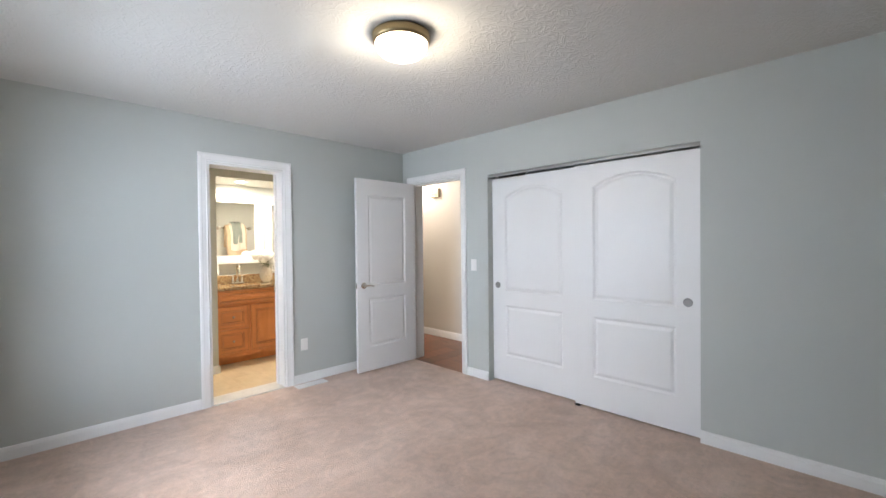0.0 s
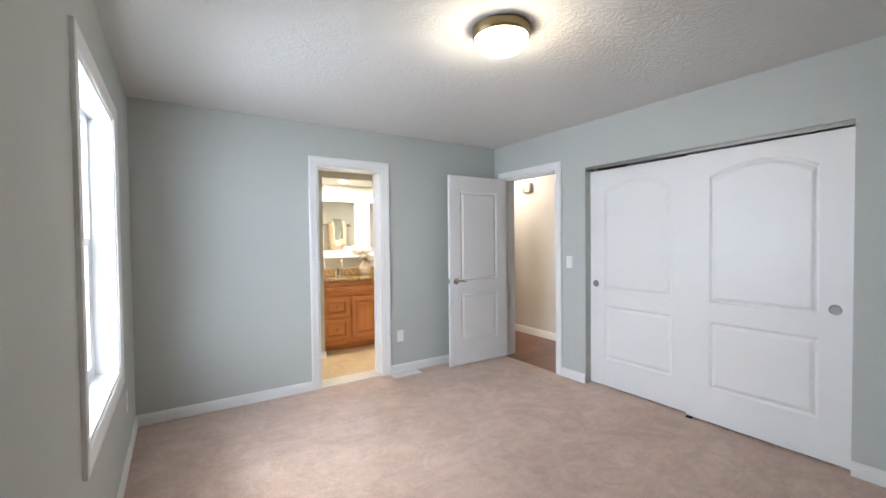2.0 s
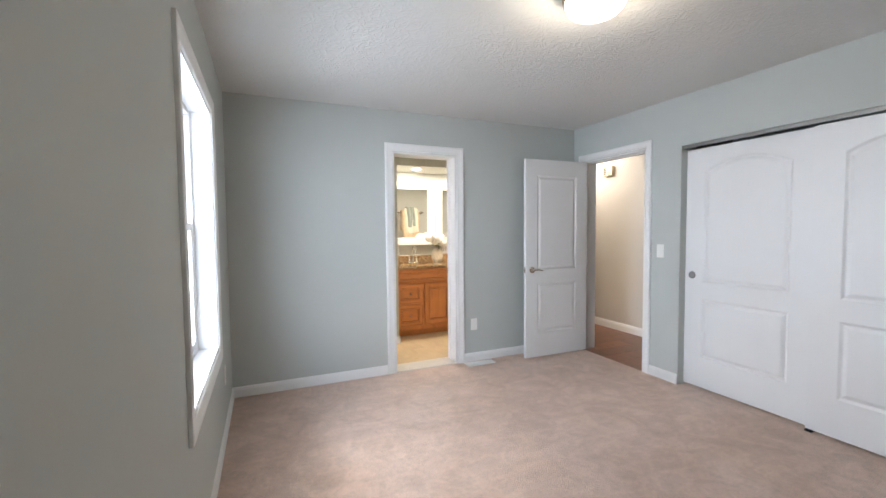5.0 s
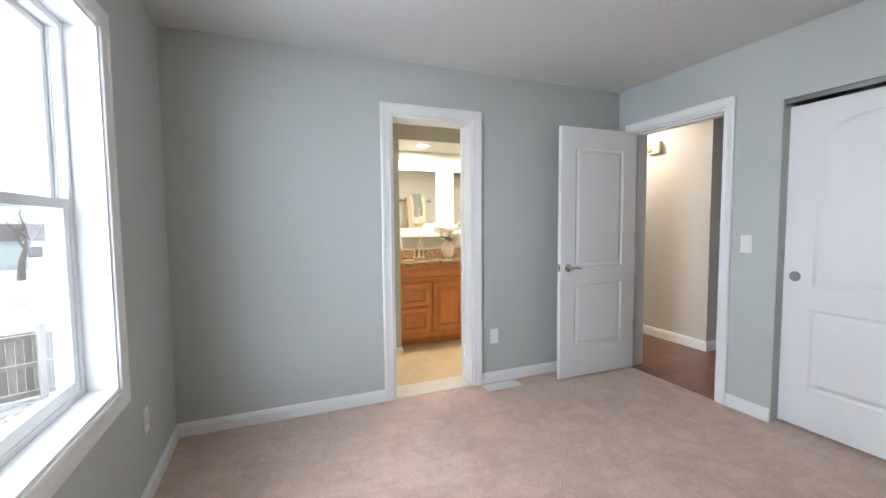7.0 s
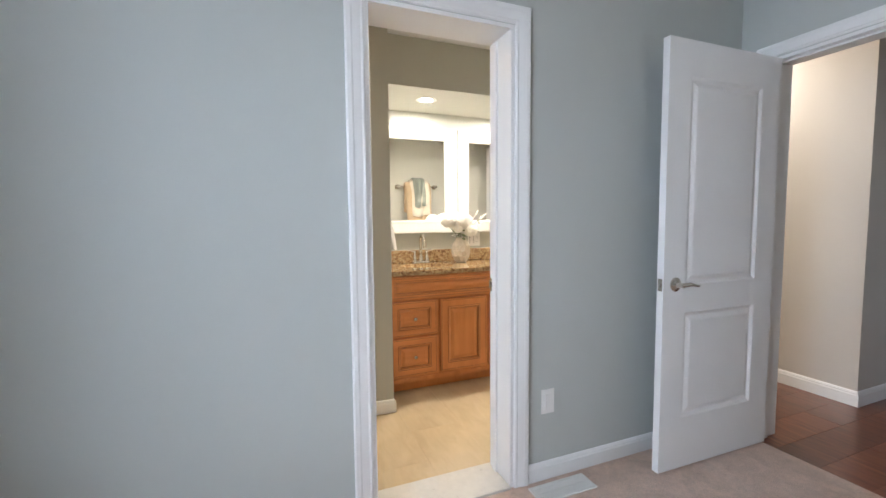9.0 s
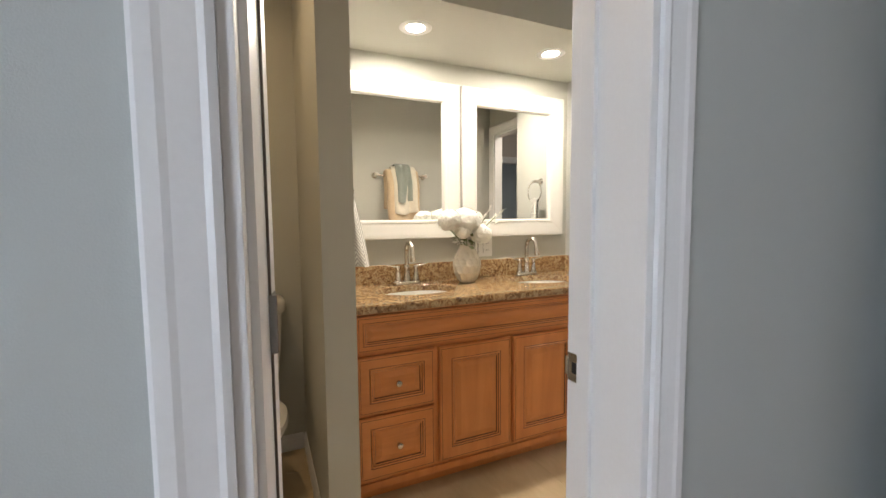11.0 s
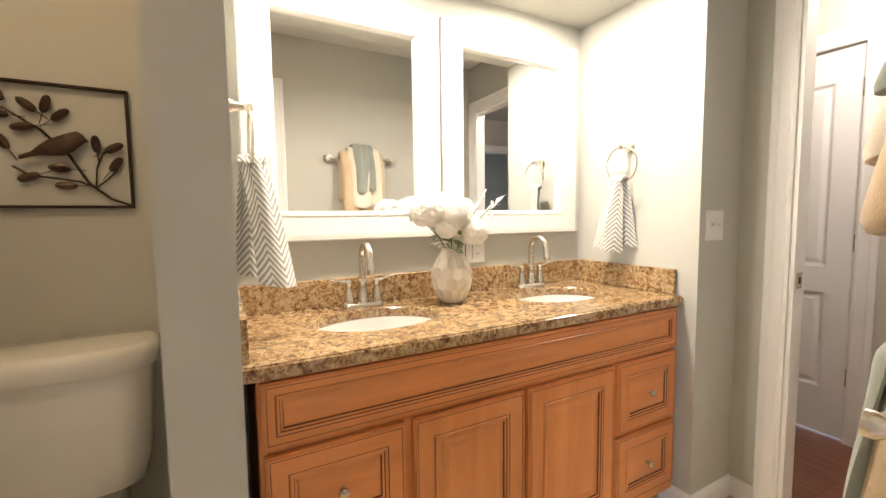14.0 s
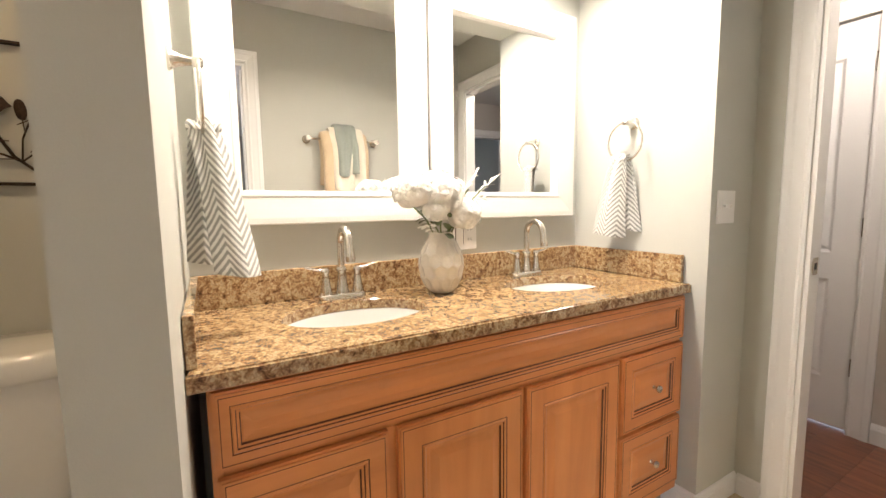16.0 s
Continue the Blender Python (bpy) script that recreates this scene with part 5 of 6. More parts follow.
bouquet = thing("bouquet", vx, vy, vz + 0.12, "bouquet of cream hydrangeas and white sprigs in the vase", "flowers")
blossom((0.005, -0.015, 0.212), 0.094, 300, "large cream hydrangea bloom")
blossom((0.03, -0.118, 0.222), 0.070, 190, "cream hydrangea bloom")
blossom((0.035, 0.070, 0.145), 0.066, 170, "cream hydrangea bloom")
blossom((-0.02, 0.065, 0.232), 0.048, 100, "small cream bloom")
blossom((0.045, -0.045, 0.160), 0.046, 100, "small cream bloom")
bm = bmesh.new()
for tip in ((0.0, 0.0, 0.19), (0.02, -0.12, 0.18), (0.03, 0.06, 0.13), (0.02, 0.17, 0.24), (-0.01, 0.12, 0.23), (0.04, -0.05, 0.12)):
    tube(bm, [(0, 0, -0.06), (tip[0] * 0.2, tip[1] * 0.15, 0.06), (tip[0] * 0.6, tip[1] * 0.5, tip[2] * 0.6 + 0.02), tip], 0.0028, 6)
part("stem", bm, STEM, bouquet, "green stems")
for tip, cnt in (((0.02, 0.215, 0.265), 15), ((-0.01, 0.150, 0.275), 12), ((0.0, 0.185, 0.20), 10)):
    bm = bmesh.new()
    a, b = Vector((tip[0] * 0.5, tip[1] * 0.35, 0.16)), Vector(tip)
    tube(bm, [a, (a + b) / 2 + Vector((0, 0, 0.012)), b], 0.0016, 6)
    for i in range(cnt):
        s = 0.3 + 0.7 * i / (cnt - 1)
        p = a.lerp(b, s)
        d = (b - a).normalized() + Vector((rng.uniform(-0.9, 0.9), rng.uniform(-0.3, 0.5), rng.uniform(-0.5, 0.9)))
        petal(bm, p, d, Vector((0, 0, 1)), rng.uniform(0.025, 0.042), 0.010, 0.4)
    part("sprig", bm, PETAL, bouquet, "feathery white sprig")
for k in range(26):
    a = rng.uniform(-2.4, 2.4)
    z = rng.uniform(0.075, 0.165)
    bm = bmesh.new()
    petal(bm, Vector((0.025 * math.cos(a), 0.035 * math.sin(a), z)), Vector((math.cos(a), math.sin(a) * 1.2, rng.uniform(-0.5, 0.3))), Vector((0, 0, 1)), rng.uniform(0.035, 0.06), rng.uniform(0.018, 0.028), 0.4)
    part("leaf", bm, LEAF if k % 3 else PETAL, bouquet, "sage green leaf" if k % 3 else "small white floret")

# ---- toilet ----


def rrect(x0, x1, y0, y1, r, z, bow=0.0, n=8):
    """A rounded rectangle's ring; bow pushes its +x side out in the middle."""
    pts = []
    for cx, cy, a0 in ((x1 - r, y1 - r, 0), (x0 + r, y1 - r, 90), (x0 + r, y0 + r, 180), (x1 - r, y0 + r, 270)):
        for i in range(n + 1):
            a = radians(a0 + 90 * i / n)
            px, py = cx + r * math.cos(a), cy + r * math.sin(a)
            s = (py - (y0 + y1) / 2) / ((y1 - y0) / 2)
            k = (px - x0) / (x1 - x0)
            pts.append((px + bow * k * (1 - s * s), py, z))
    # even out the front side so that the bow is smooth
    out = []
    m = len(pts)
    for i in range(m):
        a, b = pts[i], pts[(i + 1) % m]
        out.append(a)
        if abs(a[1] - b[1]) > (y1 - y0) * 0.3:
            for q in range(1, 12):
                s = q / 12
                py = a[1] + (b[1] - a[1]) * s
                t = (py - (y0 + y1) / 2) / ((y1 - y0) / 2)
                px = (x1 if a[0] > (x0 + x1) / 2 else x0)
                out.append((px + (bow * (1 - t * t) if a[0] > (x0 + x1) / 2 else 0), py, z))
    return out


toilet = thing("toilet", XT + 0.012, 1.285, 0.0, "white two-piece ceramic toilet with closed lid", "toilet")
bm = bmesh.new()
loft(bm, [rrect(0.03, 0.170, -0.140, 0.140, 0.06, 0.435, 0.016), rrect(0.016, 0.190, -0.160, 0.160, 0.06, 0.452, 0.018), rrect(0.010, 0.200, -0.172, 0.172, 0.058, 0.52, 0.020), rrect(0.006, 0.207, -0.182, 0.182, 0.056, 0.65, 0.020), rrect(0.004, 0.212, -0.190, 0.190, 0.055, 0.79, 0.020)])
bmesh.ops.recalc_face_normals(bm, faces=bm.faces[:])
part("tank", bm, CERAMIC, toilet, "", 50)
bm = bmesh.new()
loft(bm, [rrect(-0.004, 0.224, -0.200, 0.200, 0.058, 0.792, 0.018, 2), rrect(-0.006, 0.228, -0.206, 0.206, 0.060, 0.800, 0.018, 2), rrect(-0.006, 0.228, -0.206, 0.206, 0.060, 0.838, 0.018, 2), rrect(-0.002, 0.222, -0.199, 0.199, 0.058, 0.852, 0.018, 2), rrect(0.01, 0.205, -0.18, 0.18, 0.05, 0.858, 0.016, 2)])
bmesh.ops.recalc_face_normals(bm, faces=bm.faces[:])
part("tank_lid", bm, CERAMIC, toilet, "", 50)


def egg(cx, front, back, half, z, n=44):
    pts = []
    for i in range(n):
        a = 2 * math.pi * i / n
        c, s = math.cos(a), math.sin(a)
        rx = front if c > 0 else back
        pts.append((cx + rx * c, half * (abs(s) ** 0.9) * (1 if s > 0 else -1), z))
    return pts


bm = bmesh.new()
loft(bm, [egg(0.30, 0.13, 0.16, 0.105, 0.001), egg(0.30, 0.125, 0.155, 0.098, 0.06), egg(0.32, 0.14, 0.16, 0.10, 0.16), egg(0.36, 0.22, 0.20, 0.145, 0.27), egg(0.40, 0.28, 0.24, 0.178, 0.355), egg(0.41, 0.295, 0.26, 0.185, 0.385)])
box(bm, 0.03, 0.26, -0.10, 0.10, 0.33, 0.433, 0.02, 3)
bmesh.ops.recalc_face_normals(bm, faces=bm.faces[:])
part("bowl", bm, CERAMIC, toilet, "", 50)
SEATM = mat("white_seat_plastic", (0.80, 0.79, 0.76), 0.25, var=0.015, scale=4, fine=80)
bm = bmesh.new()
loft(bm, [egg(0.43, 0.280, 0.20, 0.184, 0.387), egg(0.43, 0.286, 0.205, 0.188, 0.393), egg(0.43, 0.286, 0.205, 0.188, 0.402), egg(0.43, 0.280, 0.20, 0.184, 0.406)])
bmesh.ops.recalc_face_normals(bm, faces=bm.faces[:])
part("seat", bm, SEATM, toilet, "", 50)
bm = bmesh.new()
loft(bm, [egg(0.43, 0.280, 0.20, 0.183, 0.4075), egg(0.43, 0.284, 0.204, 0.187, 0.412), egg(0.43, 0.282, 0.202, 0.185, 0.421), egg(0.43, 0.262, 0.185, 0.168, 0.427), egg(0.43, 0.15, 0.11, 0.10, 0.430)])
bmesh.ops.recalc_face_normals(bm, faces=bm.faces[:])
part("lid", bm, SEATM, toilet, "", 50)
for y in (-0.07, 0.07):
    bm = bmesh.new()
    tube(bm, [(0.226, y - 0.02, 0.416), (0.226, y + 0.02, 0.416)], 0.011, 12)
    part("seat_hinge", bm, SEATM, toilet, "", 40)
bm = bmesh.new()
lathe(bm, [(0, 0), (0.013, 0), (0.013, 0.006), (0.007, 0.012), (0, 0.013)], 18)
for v in bm.verts:
    v.co = Vector((0.214 + v.co.z, -0.150 + v.co.x, 0.745 + v.co.y))
tube(bm, [(0.226, -0.150, 0.745), (0.232, -0.165, 0.742), (0.232, -0.182, 0.738)], [0.006, 0.006, 0.004], 10)
part("flush_lever", bm, NICKEL, toilet, "nickel flush lever", 40)

# ---- metal wall art over the toilet ----
IRON = mat("dark_bronze_iron", (0.035, 0.022, 0.014), 0.5, 0.7, var=0.3, scale=30, fine=200)
COPPER = mat("aged_copper", (0.085, 0.058, 0.044), 0.45, 0.75, var=0.35, scale=40, fine=200, bump=0.3, bump_scale=180)
art = thing("wall_art", XT + 0.006, 1.2615, 1.417, "framed metal wall art of a small bird on a leafy branch", "wall art")
AW, AH = 0.176, 0.178
bm = bmesh.new()
for d in ((-AW, AW, AH - 0.008, AH), (-AW, AW, -AH, -AH + 0.008), (-AW, -AW + 0.008, -AH + 0.008, AH - 0.008), (AW - 0.008, AW, -AH + 0.008, AH - 0.008)):
    box(bm, -0.004, 0.012, d[0], d[1], d[2], d[3], 0.0015, 1)
part("frame", bm, IRON, art)


def branch(pts, r):
    bm = bmesh.new()
    tube(bm, [(0.006, p[0], p[1]) for p in pts], r, 8)
    part("branch", bm, IRON, art)


branch([(-0.168, 0.130), (-0.10, 0.095), (-0.03, 0.045), (0.03, -0.025), (0.07, -0.105), (0.12, -0.150), (0.168, -0.170)], [0.003, 0.003, 0.0036, 0.004, 0.004, 0.0034, 0.003])
branch([(-0.095, -0.060), (-0.06, -0.085), (0.0, -0.092), (0.05, -0.100), (0.085, -0.118)], 0.003)
branch([(0.085, -0.118), (0.090, -0.06), (0.105, -0.02), (0.125, 0.0)], 0.0022)
branch([(0.085, -0.118), (0.115, -0.09), (0.142, -0.06)], 0.0022)


def metal_leaf(y, z, ang, ln=0.052, w=0.024):
    bm = bmesh.new()
    n = 12
    outl = [(ln * (0.5 - 0.5 * math.cos(math.pi * i / n)), w / 2 * math.sin(math.pi * i / n) ** 0.8) for i in range(n + 1)]
    ca, sa = math.cos(radians(ang)), math.sin(radians(ang))
    mid = [bm.verts.new((0.014, y + (p - ln / 2) * ca, z + (p - ln / 2) * sa)) for p, _ in outl]
    for s in (-1, 1):
        edge = [bm.verts.new((0.007, y + (p - ln / 2) * ca - s * q * sa, z + (p - ln / 2) * sa + s * q * ca)) for p, q in outl]
        for i in range(n):
            f = [mid[i], mid[i + 1], edge[i + 1], edge[i]]
            bm.faces.new(f if s > 0 else f[::-1])
    tube(bm, [(0.009, y - ln / 2 * ca * 2.3, z - ln / 2 * sa * 2.3), (0.009, y - ln / 2 * ca, z - ln / 2 * sa)], 0.0014, 6)
    part("leaf", bm, COPPER, art)


for y, z, a in ((-0.115, 0.140, -60), (-0.118, 0.082, 175), (-0.068, 0.050, 190), (-0.055, 0.112, 140), (-0.015, 0.118, 75), (0.015, 0.090, 40), (-0.112, 0.008, 120), (-0.062, -0.090, 200), (0.006, -0.062, 175), (0.018, -0.112, 180), (0.092, 0.012, 95), (0.135, 0.004, 30), (0.137, -0.045, 55)):
    metal_leaf(y, z, a)
bm = bmesh.new()
bpts = [(-0.078, -0.036, 0.006), (-0.052, -0.026, 0.008), (-0.034, -0.014, 0.015), (-0.010, -0.004, 0.024), (0.018, 0.004, 0.030), (0.040, 0.014, 0.029), (0.052, 0.022, 0.024), (0.064, 0.024, 0.014), (0.070, 0.021, 0.007), (0.078, 0.018, 0.001)]
rings = []
for y, z, r in bpts:
    rings.append([(0.012 + 0.55 * r * math.cos(2 * math.pi * i / 14), y, z + r * math.sin(2 * math.pi * i / 14)) for i in range(14)])
loft(bm, rings)
bmesh.ops.recalc_face_normals(bm, faces=bm.faces[:])
part("bird", bm, COPPER, art, "small copper-coloured bird figure", 50)

# ---- shower curtain, rod and tub ----


def make_curtain():
    m, n, l, b = nodes_of("white_curtain_with_brown_sprigs")
    tc = n.new("ShaderNodeTexCoord")
    mp = n.new("ShaderNodeMapping")
    mp.inputs["Scale"].default_value = (5.0, 5.0, 5.0)
    l.new(tc.outputs["UV"], mp.inputs["Vector"])
    v = node(n, "ShaderNodeTexVoronoi", Scale=4.5)
    l.new(mp.outputs[0], v.inputs["Vector"])
    z = node(n, "ShaderNodeTexNoise", Scale=8.0, Detail=3.0)
    l.new(mp.outputs[0], z.inputs["Vector"])
    band = n.new("ShaderNodeTexWave")
    band.inputs["Scale"].default_value = 1.1
    band.inputs["Distortion"].default_value = 1.5
    l.new(tc.outputs["UV"], band.inputs["Vector"])
    mul = n.new("ShaderNodeMath")
    mul.operation = "MULTIPLY"
    k = n.new("ShaderNodeMapRange")
    k.inputs[1].default_value, k.inputs[2].default_value = 0.30, 0.24
    l.new(v.outputs["Distance"], k.inputs[0])
    k2 = n.new("ShaderNodeMapRange")
    k2.inputs[1].default_value, k2.inputs[2].default_value = 0.80, 0.88
    l.new(band.outputs["Fac"], k2.inputs[0])
    l.new(k.outputs[0], mul.inputs[0])
    l.new(k2.outputs[0], mul.inputs[1])
    r = ramp_of(n, [(0.0, (0.74, 0.70, 0.63)), (1.0, (0.10, 0.045, 0.022))])
    l.new(mul.outputs[0], r.inputs[0])
    l.new(r.outputs[0], b.inputs["Base Color"])
    b.inputs["Roughness"].default_value = 0.85
    return m


CURTAIN = make_curtain()
cur = thing("shower_curtain", -1.0, 0.872, 0.0, "white shower curtain with brown sprig print hanging in folds", "shower curtain")
bm = bmesh.new()


def cfn(u, v):
    x = -0.755 + u * 1.48
    amp = 0.022 + 0.012 * v
    return (x + 0.01 * math.sin(9 * u), amp * math.sin(u * 62 + 0.6 * math.sin(4 * v)) + 0.02 * (v - 0.5), 1.90 - 1.82 * v)


cloth(bm, cfn, 220, 16, 0.002, (2.1, 1.82))
part("sheet", bm, CURTAIN, cur, "", 60)
rod = thing("curtain_rod", -1.0, 0.872, 1.925, "brushed nickel shower curtain rod between the walls", "curtain rod")
bm = bmesh.new()
tube(bm, [(XT + 1.0 + 0.001, 0, 0), (XN + 1.0 - 0.001, 0, 0)], 0.0125, 16)
part("bar", bm, NICKEL, rod, "", 40)
for x, s in ((XT + 1.0, 1), (XN + 1.0, -1)):
    bm = bmesh.new()
    lathe(bm, [(0, 0.0005), (0.034, 0.0005), (0.034, 0.006), (0.022, 0.014), (0.016, 0.022)], 24)
    for v in bm.verts:
        v.co = Vector((x + s * v.co.z, v.co.x, v.co.y))
    bmesh.ops.recalc_face_normals(bm, faces=bm.faces[:])
    part("flange", bm, NICKEL, rod, "", 40)
for i in range(12):
    bm = bmesh.new()
    tube(bm, [(-0.72 + i * 0.128, 0.017 * math.sin(a), -0.006 + 0.021 * math.cos(a)) for a in [2 * math.pi * k / 14 for k in range(14)]], 0.0018, 6, closed=True)
    part("curtain_hook", bm, NICKEL, rod)
tub = thing("bathtub", 0, 0, 0, "white bathtub behind the shower curtain", "bathtub")
bm = bmesh.new()
box(bm, XT + 0.016, XN - 0.003, 0.303, 0.825, 0.001, 0.46, 0.02, 3)
part("shell", bm, CERAMIC, tub)

# ---- outdoors, seen through the window ----
BARK = mat("bare_bark", (0.20, 0.18, 0.165), 0.9, var=0.25, scale=6, fine=40, bump=0.6, bump_scale=30)
FENCEW = make_wood("weathered_fence_board", (0.26, 0.23, 0.21), (0.35, 0.31, 0.285), (0.43, 0.39, 0.36), 0.85, axis=(7, 7, 0.8), scale=3.0, coat=0.0, per_piece=0.2, bump=0.4)
SNOW = mat("thin_snow", (0.78, 0.80, 0.82), 0.8, var=0.06, scale=2, fine=30)


def make_lawn():
    m, n, l, b = nodes_of("snow_dusted_lawn")
    tc = n.new("ShaderNodeTexCoord")
    big = node(n, "ShaderNodeTexNoise", Scale=0.16, Detail=6.0, Roughness=0.65)
    fine = node(n, "ShaderNodeTexNoise", Scale=5.0, Detail=4.0)
    for t in (big, fine):
        l.new(tc.outputs["Object"], t.inputs["Vector"])
    a = n.new("ShaderNodeMath")
    l.new(big.outputs["Fac"], a.inputs[0])
    l.new(fine.outputs["Fac"], a.inputs[1])
    r = ramp_of(n, [(0.39, (0.20, 0.22, 0.13)), (0.47, (0.46, 0.47, 0.42)), (0.53, (0.77, 0.79, 0.81))])
    h = n.new("ShaderNodeMath")
    h.operation = "MULTIPLY"
    h.inputs[1].default_value = 0.52
    l.new(a.outputs[0], h.inputs[0])
    l.new(h.outputs[0], r.inputs[0])
    l.new(r.outputs[0], b.inputs["Base Color"])
    b.inputs["Roughness"].default_value = 0.95
    return m


GZ = -2.6
structure("ground", boxes((-600, 600, -600, -0.20, GZ - 0.3, GZ)), make_lawn(), "snow-dusted winter lawn reaching to the horizon", "ground")
fence = thing("wooden_fence", -9.12, -4.42, GZ, "weathered brown board fence dusted with snow", "fence", rz=-63)
pk = boxes((-0.066, 0.066, -0.009, 0.009, 0.05, 1.52), bevel=0.003)
pme = None
for i in range(44):
    x = -1.6 + i * 0.139
    if pme is None:
        ob = part("board", pk, FENCEW, fence)
        pme = ob.data
    else:
        ob = new("board", pme)
        ob.parent = fence
    ob.location = (x, 0, 0)
for z in (0.14, 0.78, 1.42):
    part("rail", boxes((-1.65, 4.5, 0.010, 0.052, z - 0.045, z + 0.045), bevel=0.004), FENCEW, fence)
    part("snow_line", boxes((-1.65, 4.5, 0.012, 0.050, z + 0.045, z + 0.060), bevel=0.005), SNOW, fence, "thin snow on the rail")
for x in (-1.5, 0.0, 2.1, 4.2):
    part("post", boxes((x - 0.07, x + 0.07, 0.054, 0.19, 0.0, 1.72), bevel=0.008), FENCEW, fence)

# snow-covered deck steps beside the fence
steps = thing("deck_steps", -7.0, -2.9, GZ, "weathered wooden deck steps with snow on each tread", "steps")
for k in range(7):
    y0 = -0.42 + 0.13 * k
    z = 0.38 + 0.26 * k
    part("tread", boxes((-0.45, 0.45, y0, 1.6, z - 0.04, z), bevel=0.004), FENCEW, steps)
    part("riser", boxes((-0.43, 0.43, y0 + 0.03, y0 + 0.06, z - 0.26, z - 0.041)), FENCEW, steps)
    part("snow", boxes((-0.44, 0.44, y0 + 0.005, 1.6, z + 0.0005, z + 0.03), bevel=0.01), SNOW, steps, "snow on the tread")
part("carriage", boxes((-0.42, 0.42, -0.34, 1.6, 0.0, 0.339)), FENCEW, steps)


def bare_tree(x, y, h, seed, label):
    r2 = random.Random(seed)
    t = thing("bare_tree", x, y, GZ, label, "tree")
    trunk, crown = bmesh.new(), bmesh.new()

    def limb(bm, p, d, ln, r, depth):
        pts, rad = [p.copy()], [r]
        q = p.copy()
        dd = d.copy()
        for k in range(4):
            dd = (dd + Vector((r2.uniform(-0.2, 0.2), r2.uniform(-0.2, 0.2), r2.uniform(-0.05, 0.15)))).normalized()
            q = q + dd * ln / 4
            pts.append(q.copy())
            rad.append(r * (1 - 0.14 * (k + 1)))
        tube(bm, pts, rad, 6 if depth < 2 else 4)
        if depth < 4:
            for k in range(4 if depth else 6):
                i = r2.choice((2, 3, 4)) if depth else r2.choice((3, 4, 4))
                a = r2.uniform(0, 6.28)
                out = Vector((math.cos(a), math.sin(a), r2.uniform(0.15, 0.7)))
                limb(crown, pts[i], (dd * 0.6 + out * 0.8).normalized(), ln * r2.uniform(0.5, 0.72), rad[i] * 0.55, depth + 1)

    limb(trunk, Vector((0, 0, -0.05)), Vector((0, 0, 1)), h * 0.32, h * 0.028, 0)
    part("trunk", trunk, BARK, t, "", 50)
    part("crown", crown, BARK, t, "bare winter branches")


bare_tree(-35.8, -16.4, 9.5, 3, "bare deciduous tree on the snowy lawn")
bare_tree(-52.0, -30.0, 11.0, 9, "bare deciduous tree farther off beyond the fence")


def conifer(x, y, h, seed):
    r2 = random.Random(seed)
    t = thing("conifer", x, y, GZ, "dark green conifer at the lawn's far edge", "tree")
    bm = bmesh.new()
    tube(bm, [(0, 0, -0.05), (0, 0, h * 0.5), (0, 0, h)], [h * 0.02, h * 0.012, 0.01], 6)
    part("trunk", bm, BARK, t)
    bm = bmesh.new()
    for i in range(520):
        s = r2.random() ** 0.8
        z = h * (0.08 + 0.92 * s)
        rad = h * 0.20 * (1 - s) * r2.uniform(0.5, 1.05) + 0.05
        a = r2.uniform(0, 6.28)
        p = Vector((rad * math.cos(a) * 0.6, rad * math.sin(a) * 0.6, z))
        petal(bm, p, Vector((math.cos(a), math.sin(a), r2.uniform(-0.5, 0.1))), Vector((0, 0, 1)), h * 0.09, h * 0.05, 0.4)
    part("crown", bm, NEEDLE, t, "dense dark needles")


NEEDLE = mat("conifer_needles", (0.085, 0.12, 0.085), 0.8, var=0.3, scale=3, fine=20)
conifer(-60.0, -22.0, 8.0, 4)
conifer(-62.5, -20.5, 6.5, 5)

SIDING = mat("pale_siding", (0.55, 0.60, 0.60), 0.7, var=0.05, scale=2, fine=20)
ROOF = mat("grey_shingle_roof", (0.16, 0.14, 0.145), 0.9, var=0.2, scale=4, fine=30)


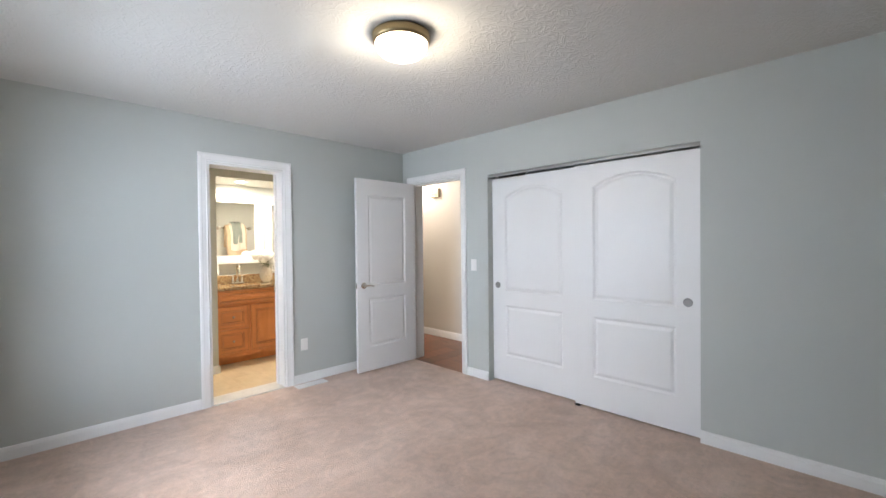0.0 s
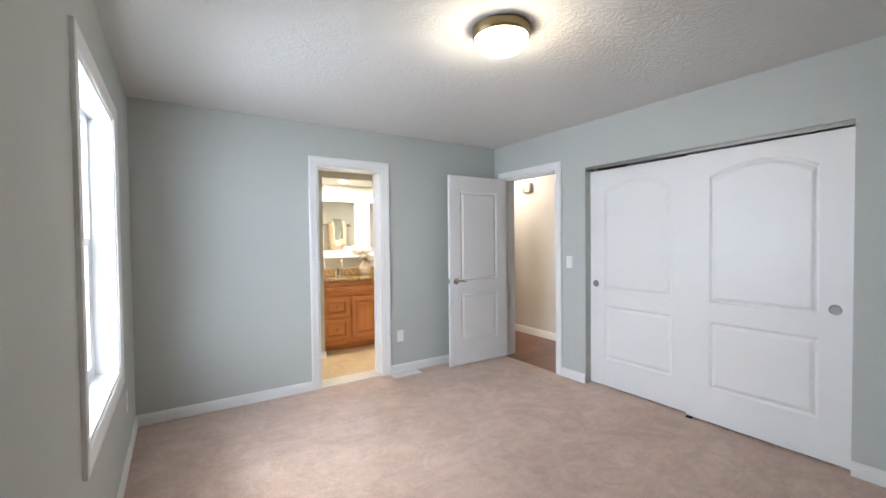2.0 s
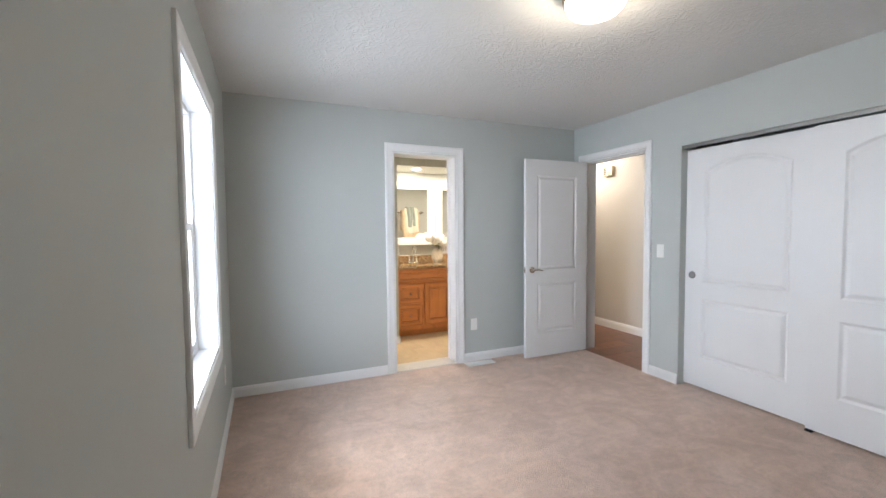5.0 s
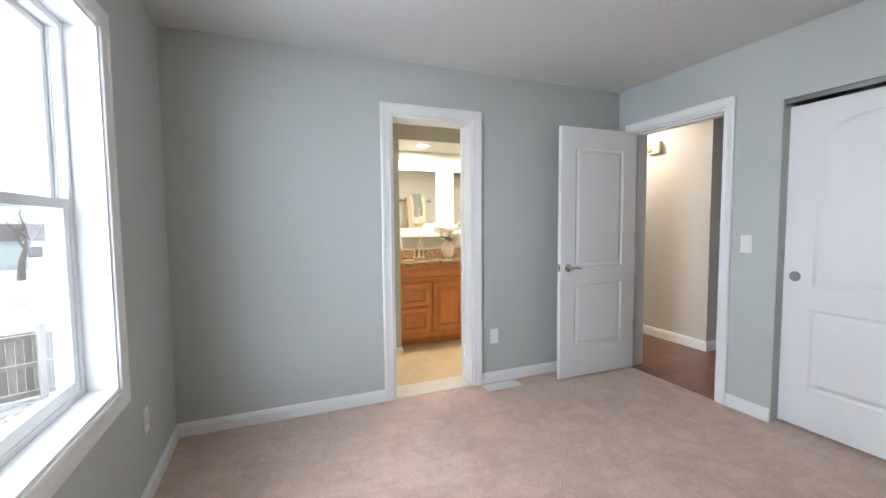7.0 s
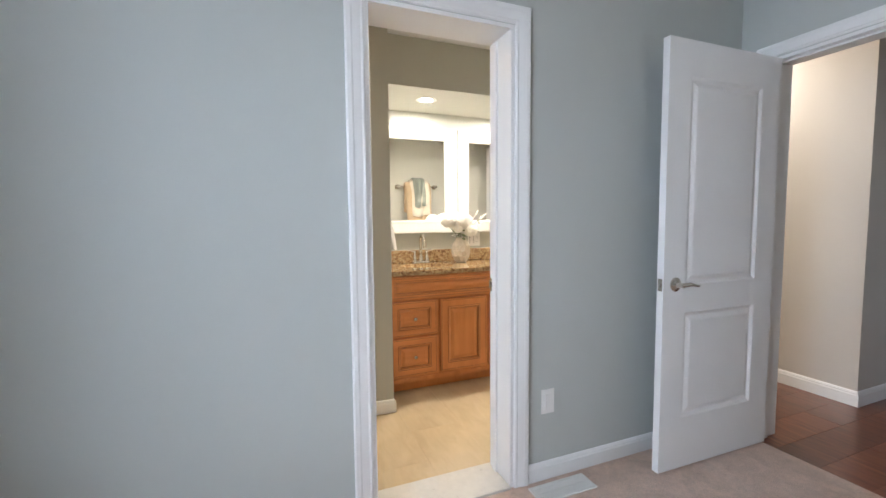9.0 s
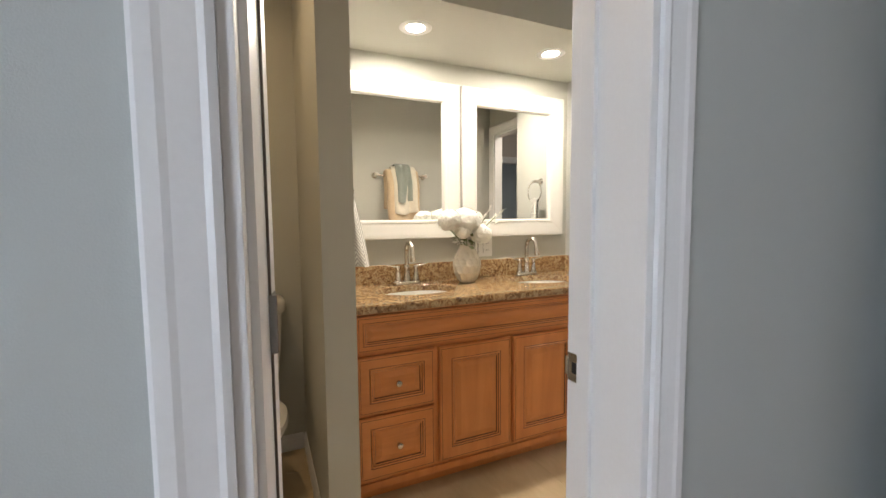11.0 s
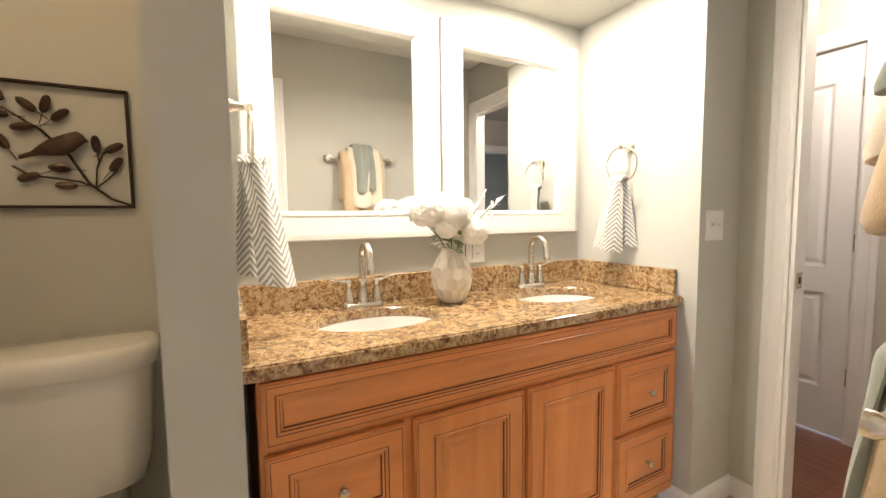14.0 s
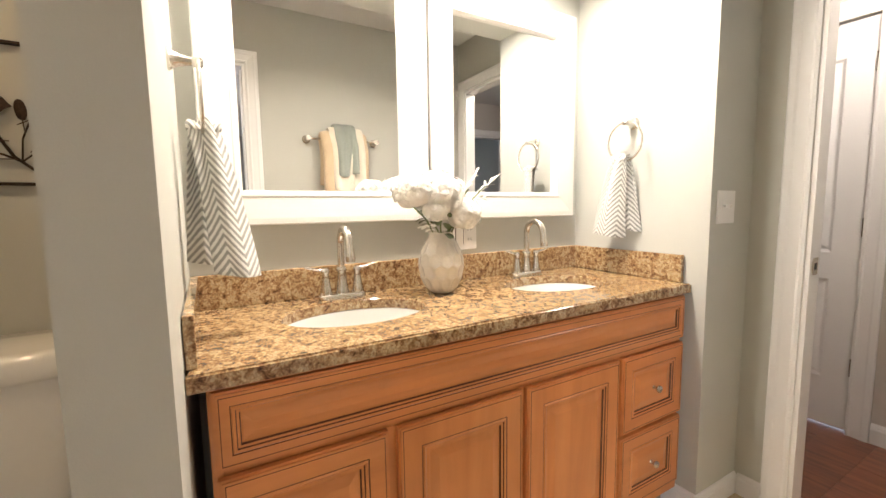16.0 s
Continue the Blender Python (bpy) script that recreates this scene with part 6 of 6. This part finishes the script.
def far_house(x, y, rz, w, d, h, label):
    house = thing("house", x, y, GZ, label, "house", rz=rz)
    part("wall", boxes((-w / 2, w / 2, -d / 2, d / 2, 0, h)), SIDING, house)
    bm = bmesh.new()
    loft(bm, [[(xx, -d / 2 - 0.4, h - 0.05), (xx, d / 2 + 0.4, h - 0.05), (xx, 0, h + 1.5)] for xx in (-w / 2 - 0.4, w / 2 + 0.4)])
    bmesh.ops.recalc_face_normals(bm, faces=bm.faces[:])
    part("roof", bm, ROOF, house)
    for xx in (-w * 0.32, 0.0, w * 0.32):
        f = part("window", boxes((xx - 0.6, xx + 0.6, d / 2, d / 2 + 0.06, 0.9, 2.1)), VINYL, house)
        part("pane", boxes((xx - 0.5, xx + 0.5, d / 2 + 0.06, d / 2 + 0.07, 1.0, 2.0)), BLACK, f, "dark pane")


far_house(-48.0, -25.5, -62, 13, 8, 2.6, "pale sided house behind the bare tree")
far_house(-52.0, -16.5, -66, 6, 6, 2.0, "low pale outbuilding on the far side of the lawn")

# ---- floor pieces ----
hf = tagged(new("floor_hall"), "dark red-brown hardwood boards in the hall", "wood floor", kind="structure")
cache = {}
x = -2.4
ci = 0
while x < 1.2:
    w = min(0.19, 1.2 - x)
    y0 = 3.458 if (ED[0] + 0.01 < x + w / 2 < ED[1] - 0.01) else 3.545
    y = y0
    ln = 0.45 + ((ci * 7) % 5) * 0.17
    ci += 1
    while y < 5.25:
        L = min(ln, 5.25 - y)
        ln = 1.22
        if L > 0.03:
            key = (round(w, 3), round(L, 3))
            if key not in cache:
                ob = part("plank", boxes((0.0003, w - 0.0003, 0.0003, L - 0.0003, -0.011, 0.0), bevel=0.0008), HARDWOOD, hf)
                cache[key] = ob.data
            else:
                ob = new("plank", cache[key])
                ob.parent = hf
            ob.location = (x, y, 0.0)
        y += L
    x += 0.19

bf = tagged(new("floor_bath"), "cream wood-look tiles on the bathroom floor", "tile floor", kind="structure")
cache = {}
TW, TL = 0.305, 0.61
row = 0
y = 0.8
while y < 3.54:
    w = min(TW, 3.54 - y)
    x = XT
    L = TL * (0.35 + 0.5 * (row % 2))
    while x < XN - 0.01:
        L2 = min(L, XN - x)
        L = TL
        key = (round(w, 3), round(L2, 3))
        if w > 0.02 and L2 > 0.02:
            if key not in cache:
                ob = part("tile", boxes((0.0004, L2 - 0.0004, 0.0004, w - 0.0004, -0.0075, 0.0), bevel=0.0004), BATHFLOOR, bf)
                cache[key] = ob.data
            else:
                ob = new("tile", cache[key])
                ob.parent = bf
            ob.location = (x, y, 0.0)
        x += L2
    y += TW
    row += 1
